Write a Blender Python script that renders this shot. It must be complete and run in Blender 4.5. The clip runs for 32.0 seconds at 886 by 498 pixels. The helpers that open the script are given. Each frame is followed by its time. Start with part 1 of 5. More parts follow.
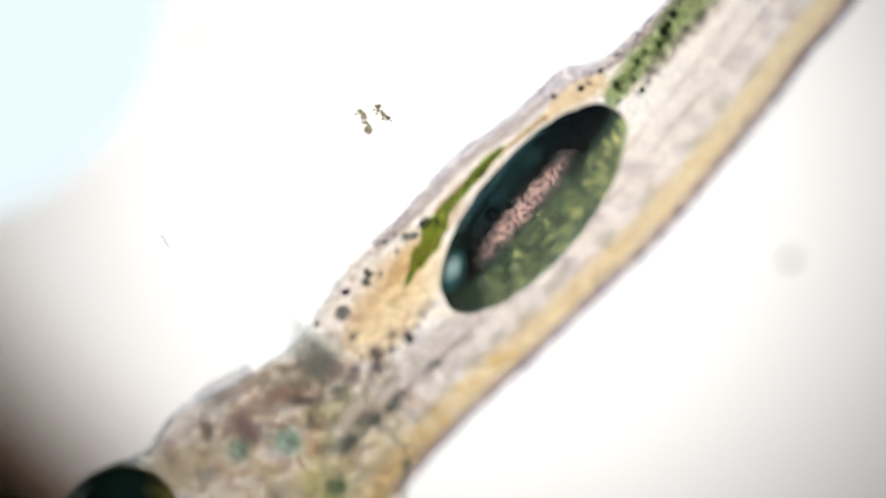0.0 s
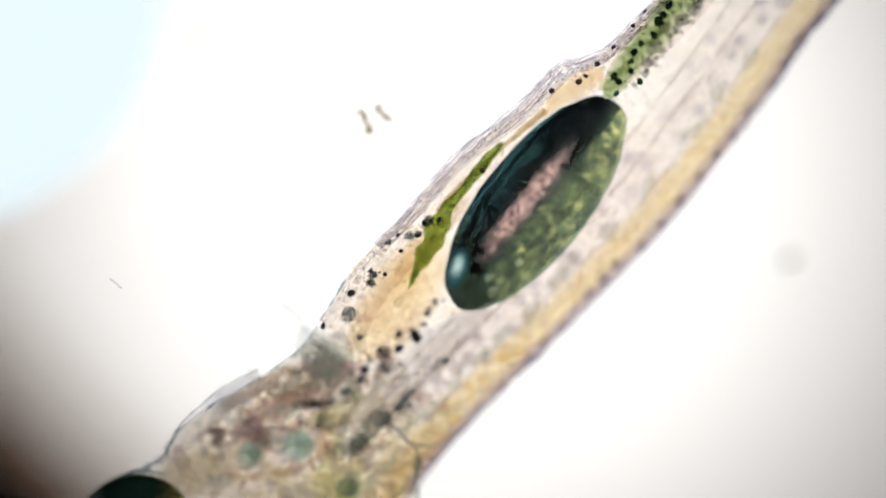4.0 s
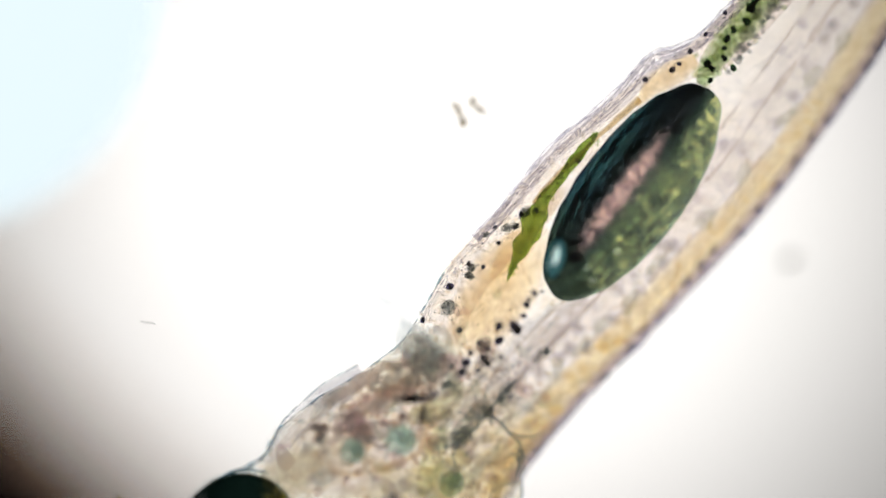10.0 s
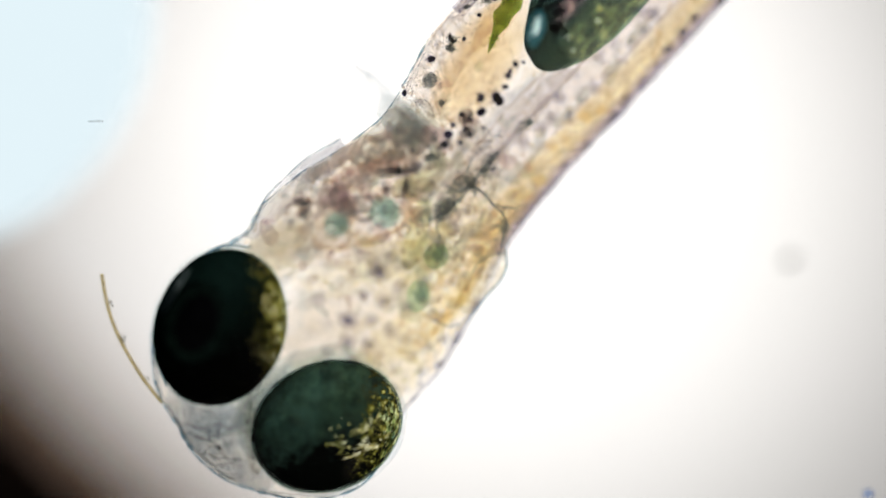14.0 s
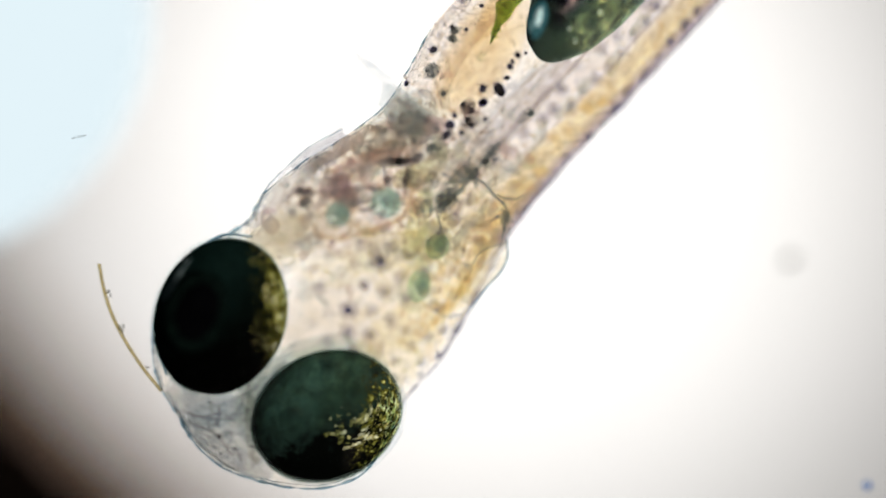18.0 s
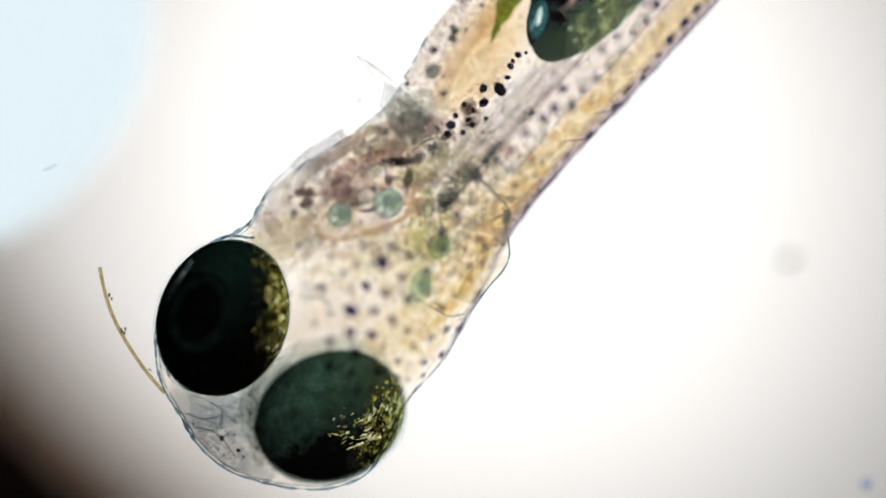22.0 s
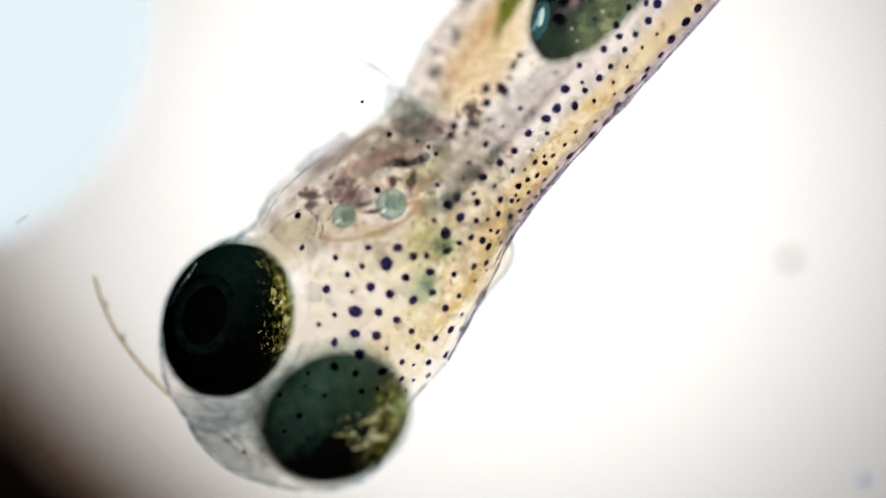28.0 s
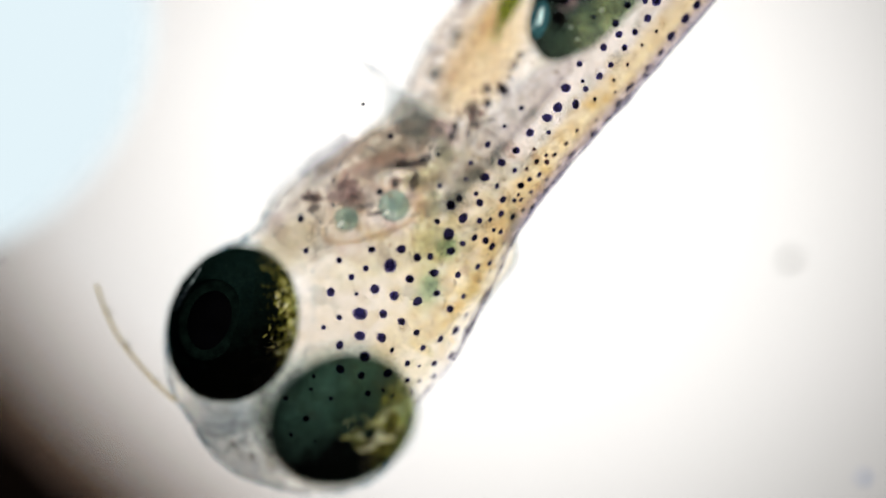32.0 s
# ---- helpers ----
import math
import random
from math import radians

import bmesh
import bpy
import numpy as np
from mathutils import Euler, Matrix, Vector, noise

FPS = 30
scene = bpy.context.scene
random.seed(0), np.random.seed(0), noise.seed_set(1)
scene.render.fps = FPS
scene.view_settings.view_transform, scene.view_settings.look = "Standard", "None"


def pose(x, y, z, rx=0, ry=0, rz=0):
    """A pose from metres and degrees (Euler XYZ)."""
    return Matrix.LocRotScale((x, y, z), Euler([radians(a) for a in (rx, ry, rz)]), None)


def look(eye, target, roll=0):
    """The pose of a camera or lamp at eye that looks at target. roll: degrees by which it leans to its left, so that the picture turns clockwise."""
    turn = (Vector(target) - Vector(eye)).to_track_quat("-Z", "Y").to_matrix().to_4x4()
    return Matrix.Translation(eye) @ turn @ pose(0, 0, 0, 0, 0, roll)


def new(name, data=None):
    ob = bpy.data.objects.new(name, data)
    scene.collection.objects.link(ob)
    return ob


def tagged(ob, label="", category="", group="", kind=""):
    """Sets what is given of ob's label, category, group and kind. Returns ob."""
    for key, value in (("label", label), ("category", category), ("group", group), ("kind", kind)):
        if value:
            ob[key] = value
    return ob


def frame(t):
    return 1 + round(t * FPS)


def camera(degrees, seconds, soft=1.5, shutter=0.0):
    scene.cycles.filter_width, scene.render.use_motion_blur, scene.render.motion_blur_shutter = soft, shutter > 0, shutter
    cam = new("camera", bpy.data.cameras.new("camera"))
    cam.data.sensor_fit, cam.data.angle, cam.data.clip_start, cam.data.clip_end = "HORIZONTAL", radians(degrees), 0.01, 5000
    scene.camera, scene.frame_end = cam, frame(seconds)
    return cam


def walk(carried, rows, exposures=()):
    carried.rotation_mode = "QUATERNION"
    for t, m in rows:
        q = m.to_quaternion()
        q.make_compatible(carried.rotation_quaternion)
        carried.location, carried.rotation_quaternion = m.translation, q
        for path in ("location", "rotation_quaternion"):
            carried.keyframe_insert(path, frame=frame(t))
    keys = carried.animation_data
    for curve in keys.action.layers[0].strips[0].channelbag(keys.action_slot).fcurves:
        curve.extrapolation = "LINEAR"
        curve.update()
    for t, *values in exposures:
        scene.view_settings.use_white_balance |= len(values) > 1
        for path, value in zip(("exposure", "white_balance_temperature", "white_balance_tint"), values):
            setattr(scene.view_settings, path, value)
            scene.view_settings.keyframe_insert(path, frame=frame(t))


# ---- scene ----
# The specimen is a fish larva about 4 mm long in a film of water on a glass slide, lit from below and
# seen from straight above through a microscope. All sizes below are true: MM turns millimetres into metres.
# U is the drawing unit of the plan (1.2755 micrometres); the plan's y axis points down.
MM = 0.001
U = 2.0 / 1568
PLANE = Vector((0.1, 0.1, 0.1))      # centre of the plane in focus
RANGE = 0.040                        # objective to the plane in focus

# ---- camera: fixed on its stand, shallow depth of field ----
cam = camera(2 * math.degrees(math.atan(1.0 / 40)), 32.0, soft=1.7)
cam.data.dof.use_dof = True
cam.data.dof.focus_distance = RANGE
cam.data.dof.aperture_fstop = 150.0
eye = pose(PLANE.x, PLANE.y, PLANE.z + RANGE, 0, 0, 0)
walk(cam, [(0.0, eye), (32.0, eye)], exposures=((0.0, 0.14), (10.0, 0.13), (14.0, 0.03), (32.0, 0.02)))

scene.cycles.transparent_max_bounces = 96     # many thin layers of clear tissue lie over one another

# ---- light: dim room, an unseen fill lamp added above, and the lamp under the stage ----
world = bpy.data.worlds.new("room")
scene.world = world
world.use_nodes = True
world.node_tree.nodes["Background"].inputs[0].default_value = (0.75, 0.9, 1.0, 1)
world.node_tree.nodes["Background"].inputs[1].default_value = 0.12
# unseen lamp from above right, added to brighten the eyes' gold flecks
fill_light = new("fill_light", bpy.data.lights.new("fill_light", "SUN"))
fill_light.data.energy, fill_light.data.angle = 4.2, radians(12)
fill_light.data.color = (1.0, 0.98, 0.92)
fill_light.matrix_world = look((0, 0, 1), (-0.50, 0.05, 0))


# ---- materials ----
def nodes_of(name):
    m = bpy.data.materials.new(name)
    m.use_nodes = True
    nt = m.node_tree
    nt.nodes.clear()
    out = nt.nodes.new("ShaderNodeOutputMaterial")
    return m, nt, out


def noise_of(nt, size, detail=3.0, rough=0.6, lift=None):
    """Noise with features of about size drawing units, in the thing's own space."""
    co = nt.nodes.new("ShaderNodeTexCoord")
    mp = nt.nodes.new("ShaderNodeMapping")
    s = 1.0 / (size * U * MM)
    mp.inputs["Scale"].default_value = (s, s, s)
    if lift:
        mp.inputs["Location"].default_value = lift
    tx = nt.nodes.new("ShaderNodeTexNoise")
    tx.inputs["Scale"].default_value = 1.0
    tx.inputs["Detail"].default_value = detail
    tx.inputs["Roughness"].default_value = rough
    nt.links.new(co.outputs["Object"], mp.inputs["Vector"])
    nt.links.new(mp.outputs["Vector"], tx.inputs["Vector"])
    return tx.outputs["Fac"]


def ramp_of(nt, fac, stops):
    r = nt.nodes.new("ShaderNodeValToRGB")
    el = r.color_ramp.elements
    while len(el) < len(stops):
        el.new(0.5)
    for e, (p, c) in zip(el, stops):
        e.position, e.color = p, (*c, 1)
    nt.links.new(fac, r.inputs["Fac"])
    return r.outputs["Color"]


def maths(nt, op, a, b=None):
    n = nt.nodes.new("ShaderNodeMath")
    n.operation = op
    for i, v in enumerate((a, b)):
        if v is None:
            continue
        if isinstance(v, (int, float)):
            n.inputs[i].default_value = v
        else:
            nt.links.new(v, n.inputs[i])
    return n.outputs[0]


def mixed(nt, fac, a, b, blend="MIX"):
    n = nt.nodes.new("ShaderNodeMix")
    n.data_type, n.blend_type = "RGBA", blend
    for s, v in ((n.inputs[0], fac), (n.inputs[6], a), (n.inputs[7], b)):
        if isinstance(v, (int, float)):
            s.default_value = v
        elif isinstance(v, tuple):
            s.default_value = (*v, 1)
        else:
            nt.links.new(v, s)
    return n.outputs[2]


def root(c):
    return tuple(math.sqrt(v) for v in c)


def clear_shader(nt, out, colour, flesh, body, gloss=0.02):
    """Light that passes takes the colour; a little is scattered by the flesh, a little mirrored by its wet face."""
    tr = nt.nodes.new("ShaderNodeBsdfTransparent")
    df = nt.nodes.new("ShaderNodeBsdfDiffuse")
    gl = nt.nodes.new("ShaderNodeBsdfGlossy")
    m1, m2 = nt.nodes.new("ShaderNodeMixShader"), nt.nodes.new("ShaderNodeMixShader")
    gl.inputs["Roughness"].default_value = 0.4
    if isinstance(colour, tuple):
        tr.inputs["Color"].default_value = (*colour, 1)
    else:
        nt.links.new(colour, tr.inputs["Color"])
    df.inputs["Color"].default_value = (*flesh, 1)
    m1.inputs[0].default_value, m2.inputs[0].default_value = body, gloss
    nt.links.new(tr.outputs[0], m1.inputs[1])
    nt.links.new(df.outputs[0], m1.inputs[2])
    nt.links.new(m1.outputs[0], m2.inputs[1])
    nt.links.new(gl.outputs[0], m2.inputs[2])
    nt.links.new(m2.outputs[0], out.inputs["Surface"])


def tissue(name, pale, deep, size=60, fine=9, body=0.001, lo=0.38, hi=0.62, layers=2, grain=0.25, gloss=0.0, lens=None, net=0.0):
    """Translucent tissue: pale and deep are what both walls together let pass. lens: mid-height and half-thickness in mm of a
    part that thins out to its rim, so that it absorbs less there. net: how dark the borders of its cells are."""
    m, nt, out = nodes_of(name)
    f = root if layers == 2 else (lambda c: c)
    big = ramp_of(nt, noise_of(nt, size), [(lo, f(pale)), (hi, f(deep))])
    small = ramp_of(nt, noise_of(nt, fine, 4, 0.7, (3, 5, 1)), [(0.35, (1, 1, 1)), (0.68, tuple(1 - grain * (1 - 0.68 * v * v) for v in pale))])
    colour = mixed(nt, 1.0, big, small, "MULTIPLY")
    if net:
        co = nt.nodes.new("ShaderNodeTexCoord")
        vo = nt.nodes.new("ShaderNodeTexVoronoi")
        vo.feature = "DISTANCE_TO_EDGE"
        vo.inputs["Scale"].default_value = 1 / (22 * U * MM)
        warp = nt.nodes.new("ShaderNodeVectorMath")
        warp.operation = "ADD"
        ns = nt.nodes.new("ShaderNodeTexNoise")
        ns.inputs["Scale"].default_value = 1 / (16 * U * MM)
        sc = nt.nodes.new("ShaderNodeVectorMath")
        sc.operation = "SCALE"
        sc.inputs["Scale"].default_value = 26 * U * MM
        nt.links.new(co.outputs["Object"], ns.inputs["Vector"])
        nt.links.new(ns.outputs["Color"], sc.inputs[0])
        nt.links.new(co.outputs["Object"], warp.inputs[0])
        nt.links.new(sc.outputs[0], warp.inputs[1])
        nt.links.new(warp.outputs[0], vo.inputs["Vector"])
        line = ramp_of(nt, vo.outputs["Distance"], [(0.0, (1 - net, 1 - net, 1 - 0.8 * net)), (0.10, (1, 1, 1))])
        patch = ramp_of(nt, noise_of(nt, 90, 2, 0.5, (9, 2, 4)), [(0.42, (0, 0, 0)), (0.6, (1, 1, 1))])
        colour = mixed(nt, patch, colour, mixed(nt, 1.0, colour, line, "MULTIPLY"))
    if lens:
        co = nt.nodes.new("ShaderNodeTexCoord")
        se = nt.nodes.new("ShaderNodeSeparateXYZ")
        nt.links.new(co.outputs["Object"], se.inputs[0])
        z = maths(nt, "ABSOLUTE", maths(nt, "SUBTRACT", se.outputs[2], lens[0] * MM))
        deep_by = maths(nt, "MINIMUM", maths(nt, "DIVIDE", z, lens[1] * MM), 1.0)
        colour = mixed(nt, deep_by, (1.0, 1.0, 1.0), colour)
    clear_shader(nt, out, colour, pale, body, gloss)
    return m


def opaque(name, pale, deep, size=12, rough=0.5, metal=0.0, shine=0.0):
    m, nt, out = nodes_of(name)
    p = nt.nodes.new("ShaderNodeBsdfPrincipled")
    nt.links.new(ramp_of(nt, noise_of(nt, size), [(0.35, pale), (0.65, deep)]), p.inputs["Base Color"])
    p.inputs["Roughness"].default_value, p.inputs["Metallic"].default_value = rough, metal
    p.inputs["Specular IOR Level"].default_value = shine
    nt.links.new(p.outputs[0], out.inputs["Surface"])
    return m


def across(nt, middle, angle, long, wide):
    """Two coordinates in the thing's space: u across and v along an axis that rises by angle, each in half-sizes."""
    co = nt.nodes.new("ShaderNodeTexCoord")
    se = nt.nodes.new("ShaderNodeSeparateXYZ")
    nt.links.new(co.outputs["Object"], se.inputs[0])
    x = maths(nt, "SUBTRACT", se.outputs[0], middle.x)
    y = maths(nt, "SUBTRACT", se.outputs[1], middle.y)
    c, s = math.cos(radians(angle)), math.sin(radians(angle))
    v = maths(nt, "ADD", maths(nt, "MULTIPLY", x, c / (long * U * MM)), maths(nt, "MULTIPLY", y, s / (long * U * MM)))
    u = maths(nt, "SUBTRACT", maths(nt, "MULTIPLY", x, s / (wide * U * MM)), maths(nt, "MULTIPLY", y, c / (wide * U * MM)))
    return u, v


# ---- building helpers ----
def q(x, y, z=0.0):
    """A place in the larva's space: plan units across, millimetres above the slide."""
    return Vector(((x - 700) * U, (400 - y) * U, z)) * MM


def trunk(x, y):
    """Trunk plan to the plan of the whole larva."""
    a, b = x + 117.6, y - 403.6
    return 0.99943 * a + 0.0339 * b, -0.0339 * a + 0.99943 * b


def part(name, bm, material, parent, label=""):
    me = bpy.data.meshes.new(name)
    bmesh.ops.recalc_face_normals(bm, faces=bm.faces)
    bm.to_mesh(me)
    bm.free()
    me.materials.append(material)
    for p in me.polygons:
        p.use_smooth = True
    ob = new(name, me)
    ob.parent = parent
    if label:
        tagged(ob, label)
    return ob


def thing(name, label, category, group="", kind=""):
    return tagged(new(name), label, category, group, kind)


def loft(rings, caps=True):
    bm = bmesh.new()
    rows = [[bm.verts.new(p) for p in r] for r in rings]
    n = len(rows[0])
    for a, b in zip(rows, rows[1:]):
        for i in range(n):
            bm.faces.new((a[i], a[(i + 1) % n], b[(i + 1) % n], b[i]))
    if caps:
        for r in (rows[0], rows[-1]):
            c = bm.verts.new(sum((v.co for v in r), Vector()) / n)
            for i in range(n):
                bm.faces.new((r[i], r[(i + 1) % n], c))
    return bm


def glide(pts, n):
    """n points along a smooth curve through pts (sequences of equal length)."""
    p = np.array(pts, float)
    p = np.vstack([2 * p[0] - p[1], p, 2 * p[-1] - p[-2]])
    made = []
    for s in np.linspace(0, len(pts) - 1, n):
        i = min(int(s), len(pts) - 2)
        f = s - i
        a, b, c, d = p[i], p[i + 1], p[i + 2], p[i + 3]
        made.append(0.5 * (2 * b + (c - a) * f + (2 * a - 5 * b + 4 * c - d) * f * f + (3 * b - a - 3 * c + d) * f ** 3))
    return made


def tube(pts, n=40, sides=10, rough=0.0, seed=0):
    """pts: x, y, z (mm), half-width in plan units, half-height in mm."""
    rings = []
    path = glide(pts, n)
    for i, p in enumerate(path):
        d = path[min(i + 1, n - 1)] - path[max(i - 1, 0)]
        side = Vector((d[1], d[0], 0)).normalized()      # plan y points down
        ring = []
        for k in range(sides):
            a = 2 * math.pi * k / sides
            c = q(p[0], p[1], p[2])
            w = p[3] * (1 + rough * noise.noise((p[0] / 30 + seed, p[1] / 30, a)))
            ring.append(c + side * (math.cos(a) * w * U * MM) + Vector((0, 0, math.sin(a) * p[4] * MM)))
        rings.append(ring)
    return loft(rings)


def ball(x, y, z, a, b, c, angle=0.0, rough=0.0, seed=0.0, rows=14, cols=22, wave=40.0):
    """An ellipsoid: half-length a along angle, half-width b across (plan units), half-height c in mm; rough: uneven outline."""
    bm = bmesh.new()
    bmesh.ops.create_uvsphere(bm, u_segments=cols, v_segments=rows, radius=1.0)
    ca, sa = math.cos(radians(angle)), math.sin(radians(angle))
    o = q(x, y, z)
    for v in bm.verts:
        g = 1 + rough * noise.noise((v.co.x * a / wave + seed, v.co.y * b / wave, v.co.z * 2 + seed)) if rough else 1
        X, Y = v.co.x * a * g * U * MM, v.co.y * b * g * U * MM
        v.co = o + Vector((X * ca - Y * sa, X * sa + Y * ca, v.co.z * c * g * MM))
    return bm


def sheet(top, low, n=24, m=5, thick=0.012, z0=0.2, z1=0.2, ripple=0.0, fray=0.0, seed=0):
    """A thin membrane between two edges of plan points."""
    A, B = glide(top, n), glide(low, n)
    bm = bmesh.new()
    lay = []
    for s in (0.5, -0.5):
        rows = []
        for i in range(n):
            row = []
            for j in range(m):
                f = j / (m - 1)
                p = A[i] * (1 - f) + B[i] * f
                if fray:
                    g = fray * noise.noise((i * 0.9 + seed, 3.1, seed)) * (1 - f) ** 2
                    p = p + (A[i] - B[i]) * g
                z = z0 * (1 - f) + z1 * f + ripple * noise.noise((i * 0.35, f * 2, seed))
                row.append(bm.verts.new(q(p[0], p[1], z + s * thick)))
            rows.append(row)
        lay.append(rows)
    up, dn = lay
    for i in range(n - 1):
        for j in range(m - 1):
            bm.faces.new((up[i][j], up[i + 1][j], up[i + 1][j + 1], up[i][j + 1]))
            bm.faces.new((dn[i][j], dn[i][j + 1], dn[i + 1][j + 1], dn[i + 1][j]))
    for i in range(n - 1):
        for j in (0, m - 1):
            bm.faces.new((up[i][j], dn[i][j], dn[i + 1][j], up[i + 1][j]))
    for j in range(m - 1):
        for i in (0, n - 1):
            bm.faces.new((up[i][j], up[i][j + 1], dn[i][j + 1], dn[i][j]))
    return bm


# ---- materials of the place ----
def glow_matter(name, colour, strength, spread, fade_radius=0.0):
    """A glowing face. The field's vignette is painted into its glow: brightest in the middle, falling off to the rim.
    """
    m, nt, out = nodes_of(name)
    co = nt.nodes.new("ShaderNodeTexCoord")
    ln = nt.nodes.new("ShaderNodeVectorMath")
    ln.operation = "LENGTH"
    nt.links.new(co.outputs["Object"], ln.inputs[0])
    far = maths(nt, "DIVIDE", ln.outputs["Value"], spread * MM)
    fall = maths(nt, "ADD", 1.0, maths(nt, "MULTIPLY", maths(nt, "POWER", far, 4.0), 1.0))
    em = nt.nodes.new("ShaderNodeEmission")
    em.inputs["Color"].default_value = (*colour, 1)
    nt.links.new(maths(nt, "DIVIDE", strength, fall), em.inputs["Strength"])
    if not fade_radius:
        nt.links.new(em.outputs[0], out.inputs["Surface"])
        return m
    tr, mx = nt.nodes.new("ShaderNodeBsdfTransparent"), nt.nodes.new("ShaderNodeMixShader")     # the blue reflection fades out towards its rim
    clear = ramp_of(nt, maths(nt, "DIVIDE", ln.outputs["Value"], fade_radius * MM), [(0.86, (0, 0, 0)), (1.0, (1, 1, 1))])
    nt.links.new(clear, mx.inputs[0])
    nt.links.new(em.outputs[0], mx.inputs[1])
    nt.links.new(tr.outputs[0], mx.inputs[2])
    nt.links.new(mx.outputs[0], out.inputs["Surface"])
    return m


M_LAMP = glow_matter("glow_face", (1.0, 0.97, 0.94), 1.25, 1.18)
M_BLUE = glow_matter("blue_reflection_face", (0.80, 0.93, 0.985), 0.97, 2.2, 0.61)
M_BLACK = opaque("black_metal", (0.0015, 0.0010, 0.0008), (0.003, 0.002, 0.0015), 200, 0.8)
M_GLASS = tissue("slide_glass", (0.99, 0.99, 0.99), (0.985, 0.988, 0.985), 400, 60, 0.000, grain=0.01)

# ---- lamp, diaphragm, slide ----
def disc(bm, z0, z1, r, n=96):
    rows = []
    for z in (z0, z1):
        rows.append([bm.verts.new(Vector((math.cos(2 * math.pi * k / n) * r, math.sin(2 * math.pi * k / n) * r, z)) * MM) for k in range(n)])
    for k in range(n):
        bm.faces.new((rows[0][k], rows[0][(k + 1) % n], rows[1][(k + 1) % n], rows[1][k]))
    bm.faces.new(rows[0])
    bm.faces.new(rows[1])
    return bm


def at(x, y, z):
    """A place over the fixed view: plan units of the view, millimetres from the plane in focus."""
    return PLANE + Vector(((x - 784) * U, (441 - y) * U, z)) * MM


def under(x, y, z):
    """The same for what lies deep below, seen along the same sight line."""
    f = 1 - z / 40
    return at(784 + (x - 784) * f, 441 + (y - 441) * f, z)


def ring_of(profile, n=128):
    """A turned ring from its profile of radius and height in mm."""
    bm = bmesh.new()
    rows = [[bm.verts.new(Vector((math.cos(2 * math.pi * k / n) * r, math.sin(2 * math.pi * k / n) * r, z)) * MM) for k in range(n)] for r, z in profile]
    for a, b in zip(rows, rows[1:] + rows[:1]):
        for k in range(n):
            bm.faces.new((a[k], a[(k + 1) % n], b[(k + 1) % n], b[k]))
    return bm


illuminator = thing("illuminator", "glowing white lamp in a black housing under the slide", "lamp")
illuminator.location = under(825, 310, -5.0)
part("glow_face", disc(bmesh.new(), -0.4, 0.0, 6.0), M_LAMP, illuminator)
part("housing", ring_of([(6.0, -0.6), (6.0, 3.85), (6.4, 3.85), (6.4, -0.6)]), M_BLACK, illuminator)
part("base", disc(bmesh.new(), -0.9, -0.6, 6.6), M_BLACK, illuminator)

# its hole is wide and stands off to one side, so that only one edge of it cuts into the field
# added plate that stands in for the eyepiece vignette darkening one corner
diaphragm = thing("vignette_plate", "added black plate with a round hole, standing in for eyepiece vignette", "diaphragm")
diaphragm.location = under(1532, -752, -3.6)
part("plate", ring_of([(2.866, 0.03), (2.856, 0.0), (2.866, -0.03), (9.0, -0.1), (9.0, 0.1)], 256), M_BLACK, diaphragm)

# the vignette edge's brown colour fringe, built as a tinted ring
part("brown_fringe", ring_of([(2.77, 0.004), (2.77, -0.004), (2.88, -0.004), (2.88, 0.004)], 256), tissue("brown_fringe", (.62, .46, .36), (.56, .40, .30), 200, 40), diaphragm, "thin brown translucent ring that stands in for a colour fringe")

lamp_window = thing("lamp_window", "clear round cover glass over the lamp", "cover glass")
lamp_window.location = under(784, 441, -0.70)
part("glass", disc(bmesh.new(), 0.0, 0.08, 3.0), M_GLASS, lamp_window)
part("rim", ring_of([(3.0, -0.05), (3.0, 0.12), (3.3, 0.12), (3.3, -0.05)]), M_BLACK, lamp_window)

# added glowing disc that stands in for a bluish reflection in the optics
blue_reflection = thing("blue_reflection", "glowing disc that stands in for a pale blue reflection at the edge of the field", "lamp")
part("glow_face", disc(bmesh.new(), -0.015, 0.0, 0.61), M_BLUE, blue_reflection)

slide = thing("glass_slide", "clear thin glass slide under the specimen", "glass slide")
bm = bmesh.new()
bmesh.ops.create_cube(bm, size=1.0)
for v in bm.verts:
    v.co = Vector((v.co.x * 24, v.co.y * 24, (v.co.z - 0.5) * 0.17)) * MM
bmesh.ops.bevel(bm, geom=bm.edges, offset=0.03 * MM, segments=2, affect="EDGES")
part("glass", bm, M_GLASS, slide)

# ---- the larva ----
M_SKIN = tissue("skin", (0.98, 0.955, 0.92), (0.95, 0.91, 0.84), 46, 6, 0.0002, grain=0.14, net=0.12)
M_GREY = tissue("grey_tissue", (0.80, 0.79, 0.80), (0.58, 0.57, 0.62), 24, 7, 0.004, grain=0.3)
M_BELLY = tissue("fat", (0.97, 0.88, 0.68), (0.92, 0.78, 0.54), 18, 8, 0.004, grain=0.2, lens=(.2, .04))
M_GREEN = tissue("green_gall", (0.40, 0.52, 0.13), (0.25, 0.38, 0.075), 22, 6, 0.006, grain=0.3)
M_SEAM = tissue("seam", (.97, .95, .93), (.90, .87, .86), 20, 5, 0.003, grain=.3)
M_FIBRE = tissue("fibre", (.92, .91, .93), (.76, .76, .81), 7, 3, 0.003, grain=.4)
M_EDGE = tissue("skin_edge", (0.44, 0.58, 0.64), (0.20, 0.32, 0.40), 14, 5, 0.0005, grain=0.3)
M_BACKEDGE = tissue("back_edge", (0.60, 0.59, 0.66), (0.30, 0.29, 0.37), 14, 5, 0.0005, grain=0.3)
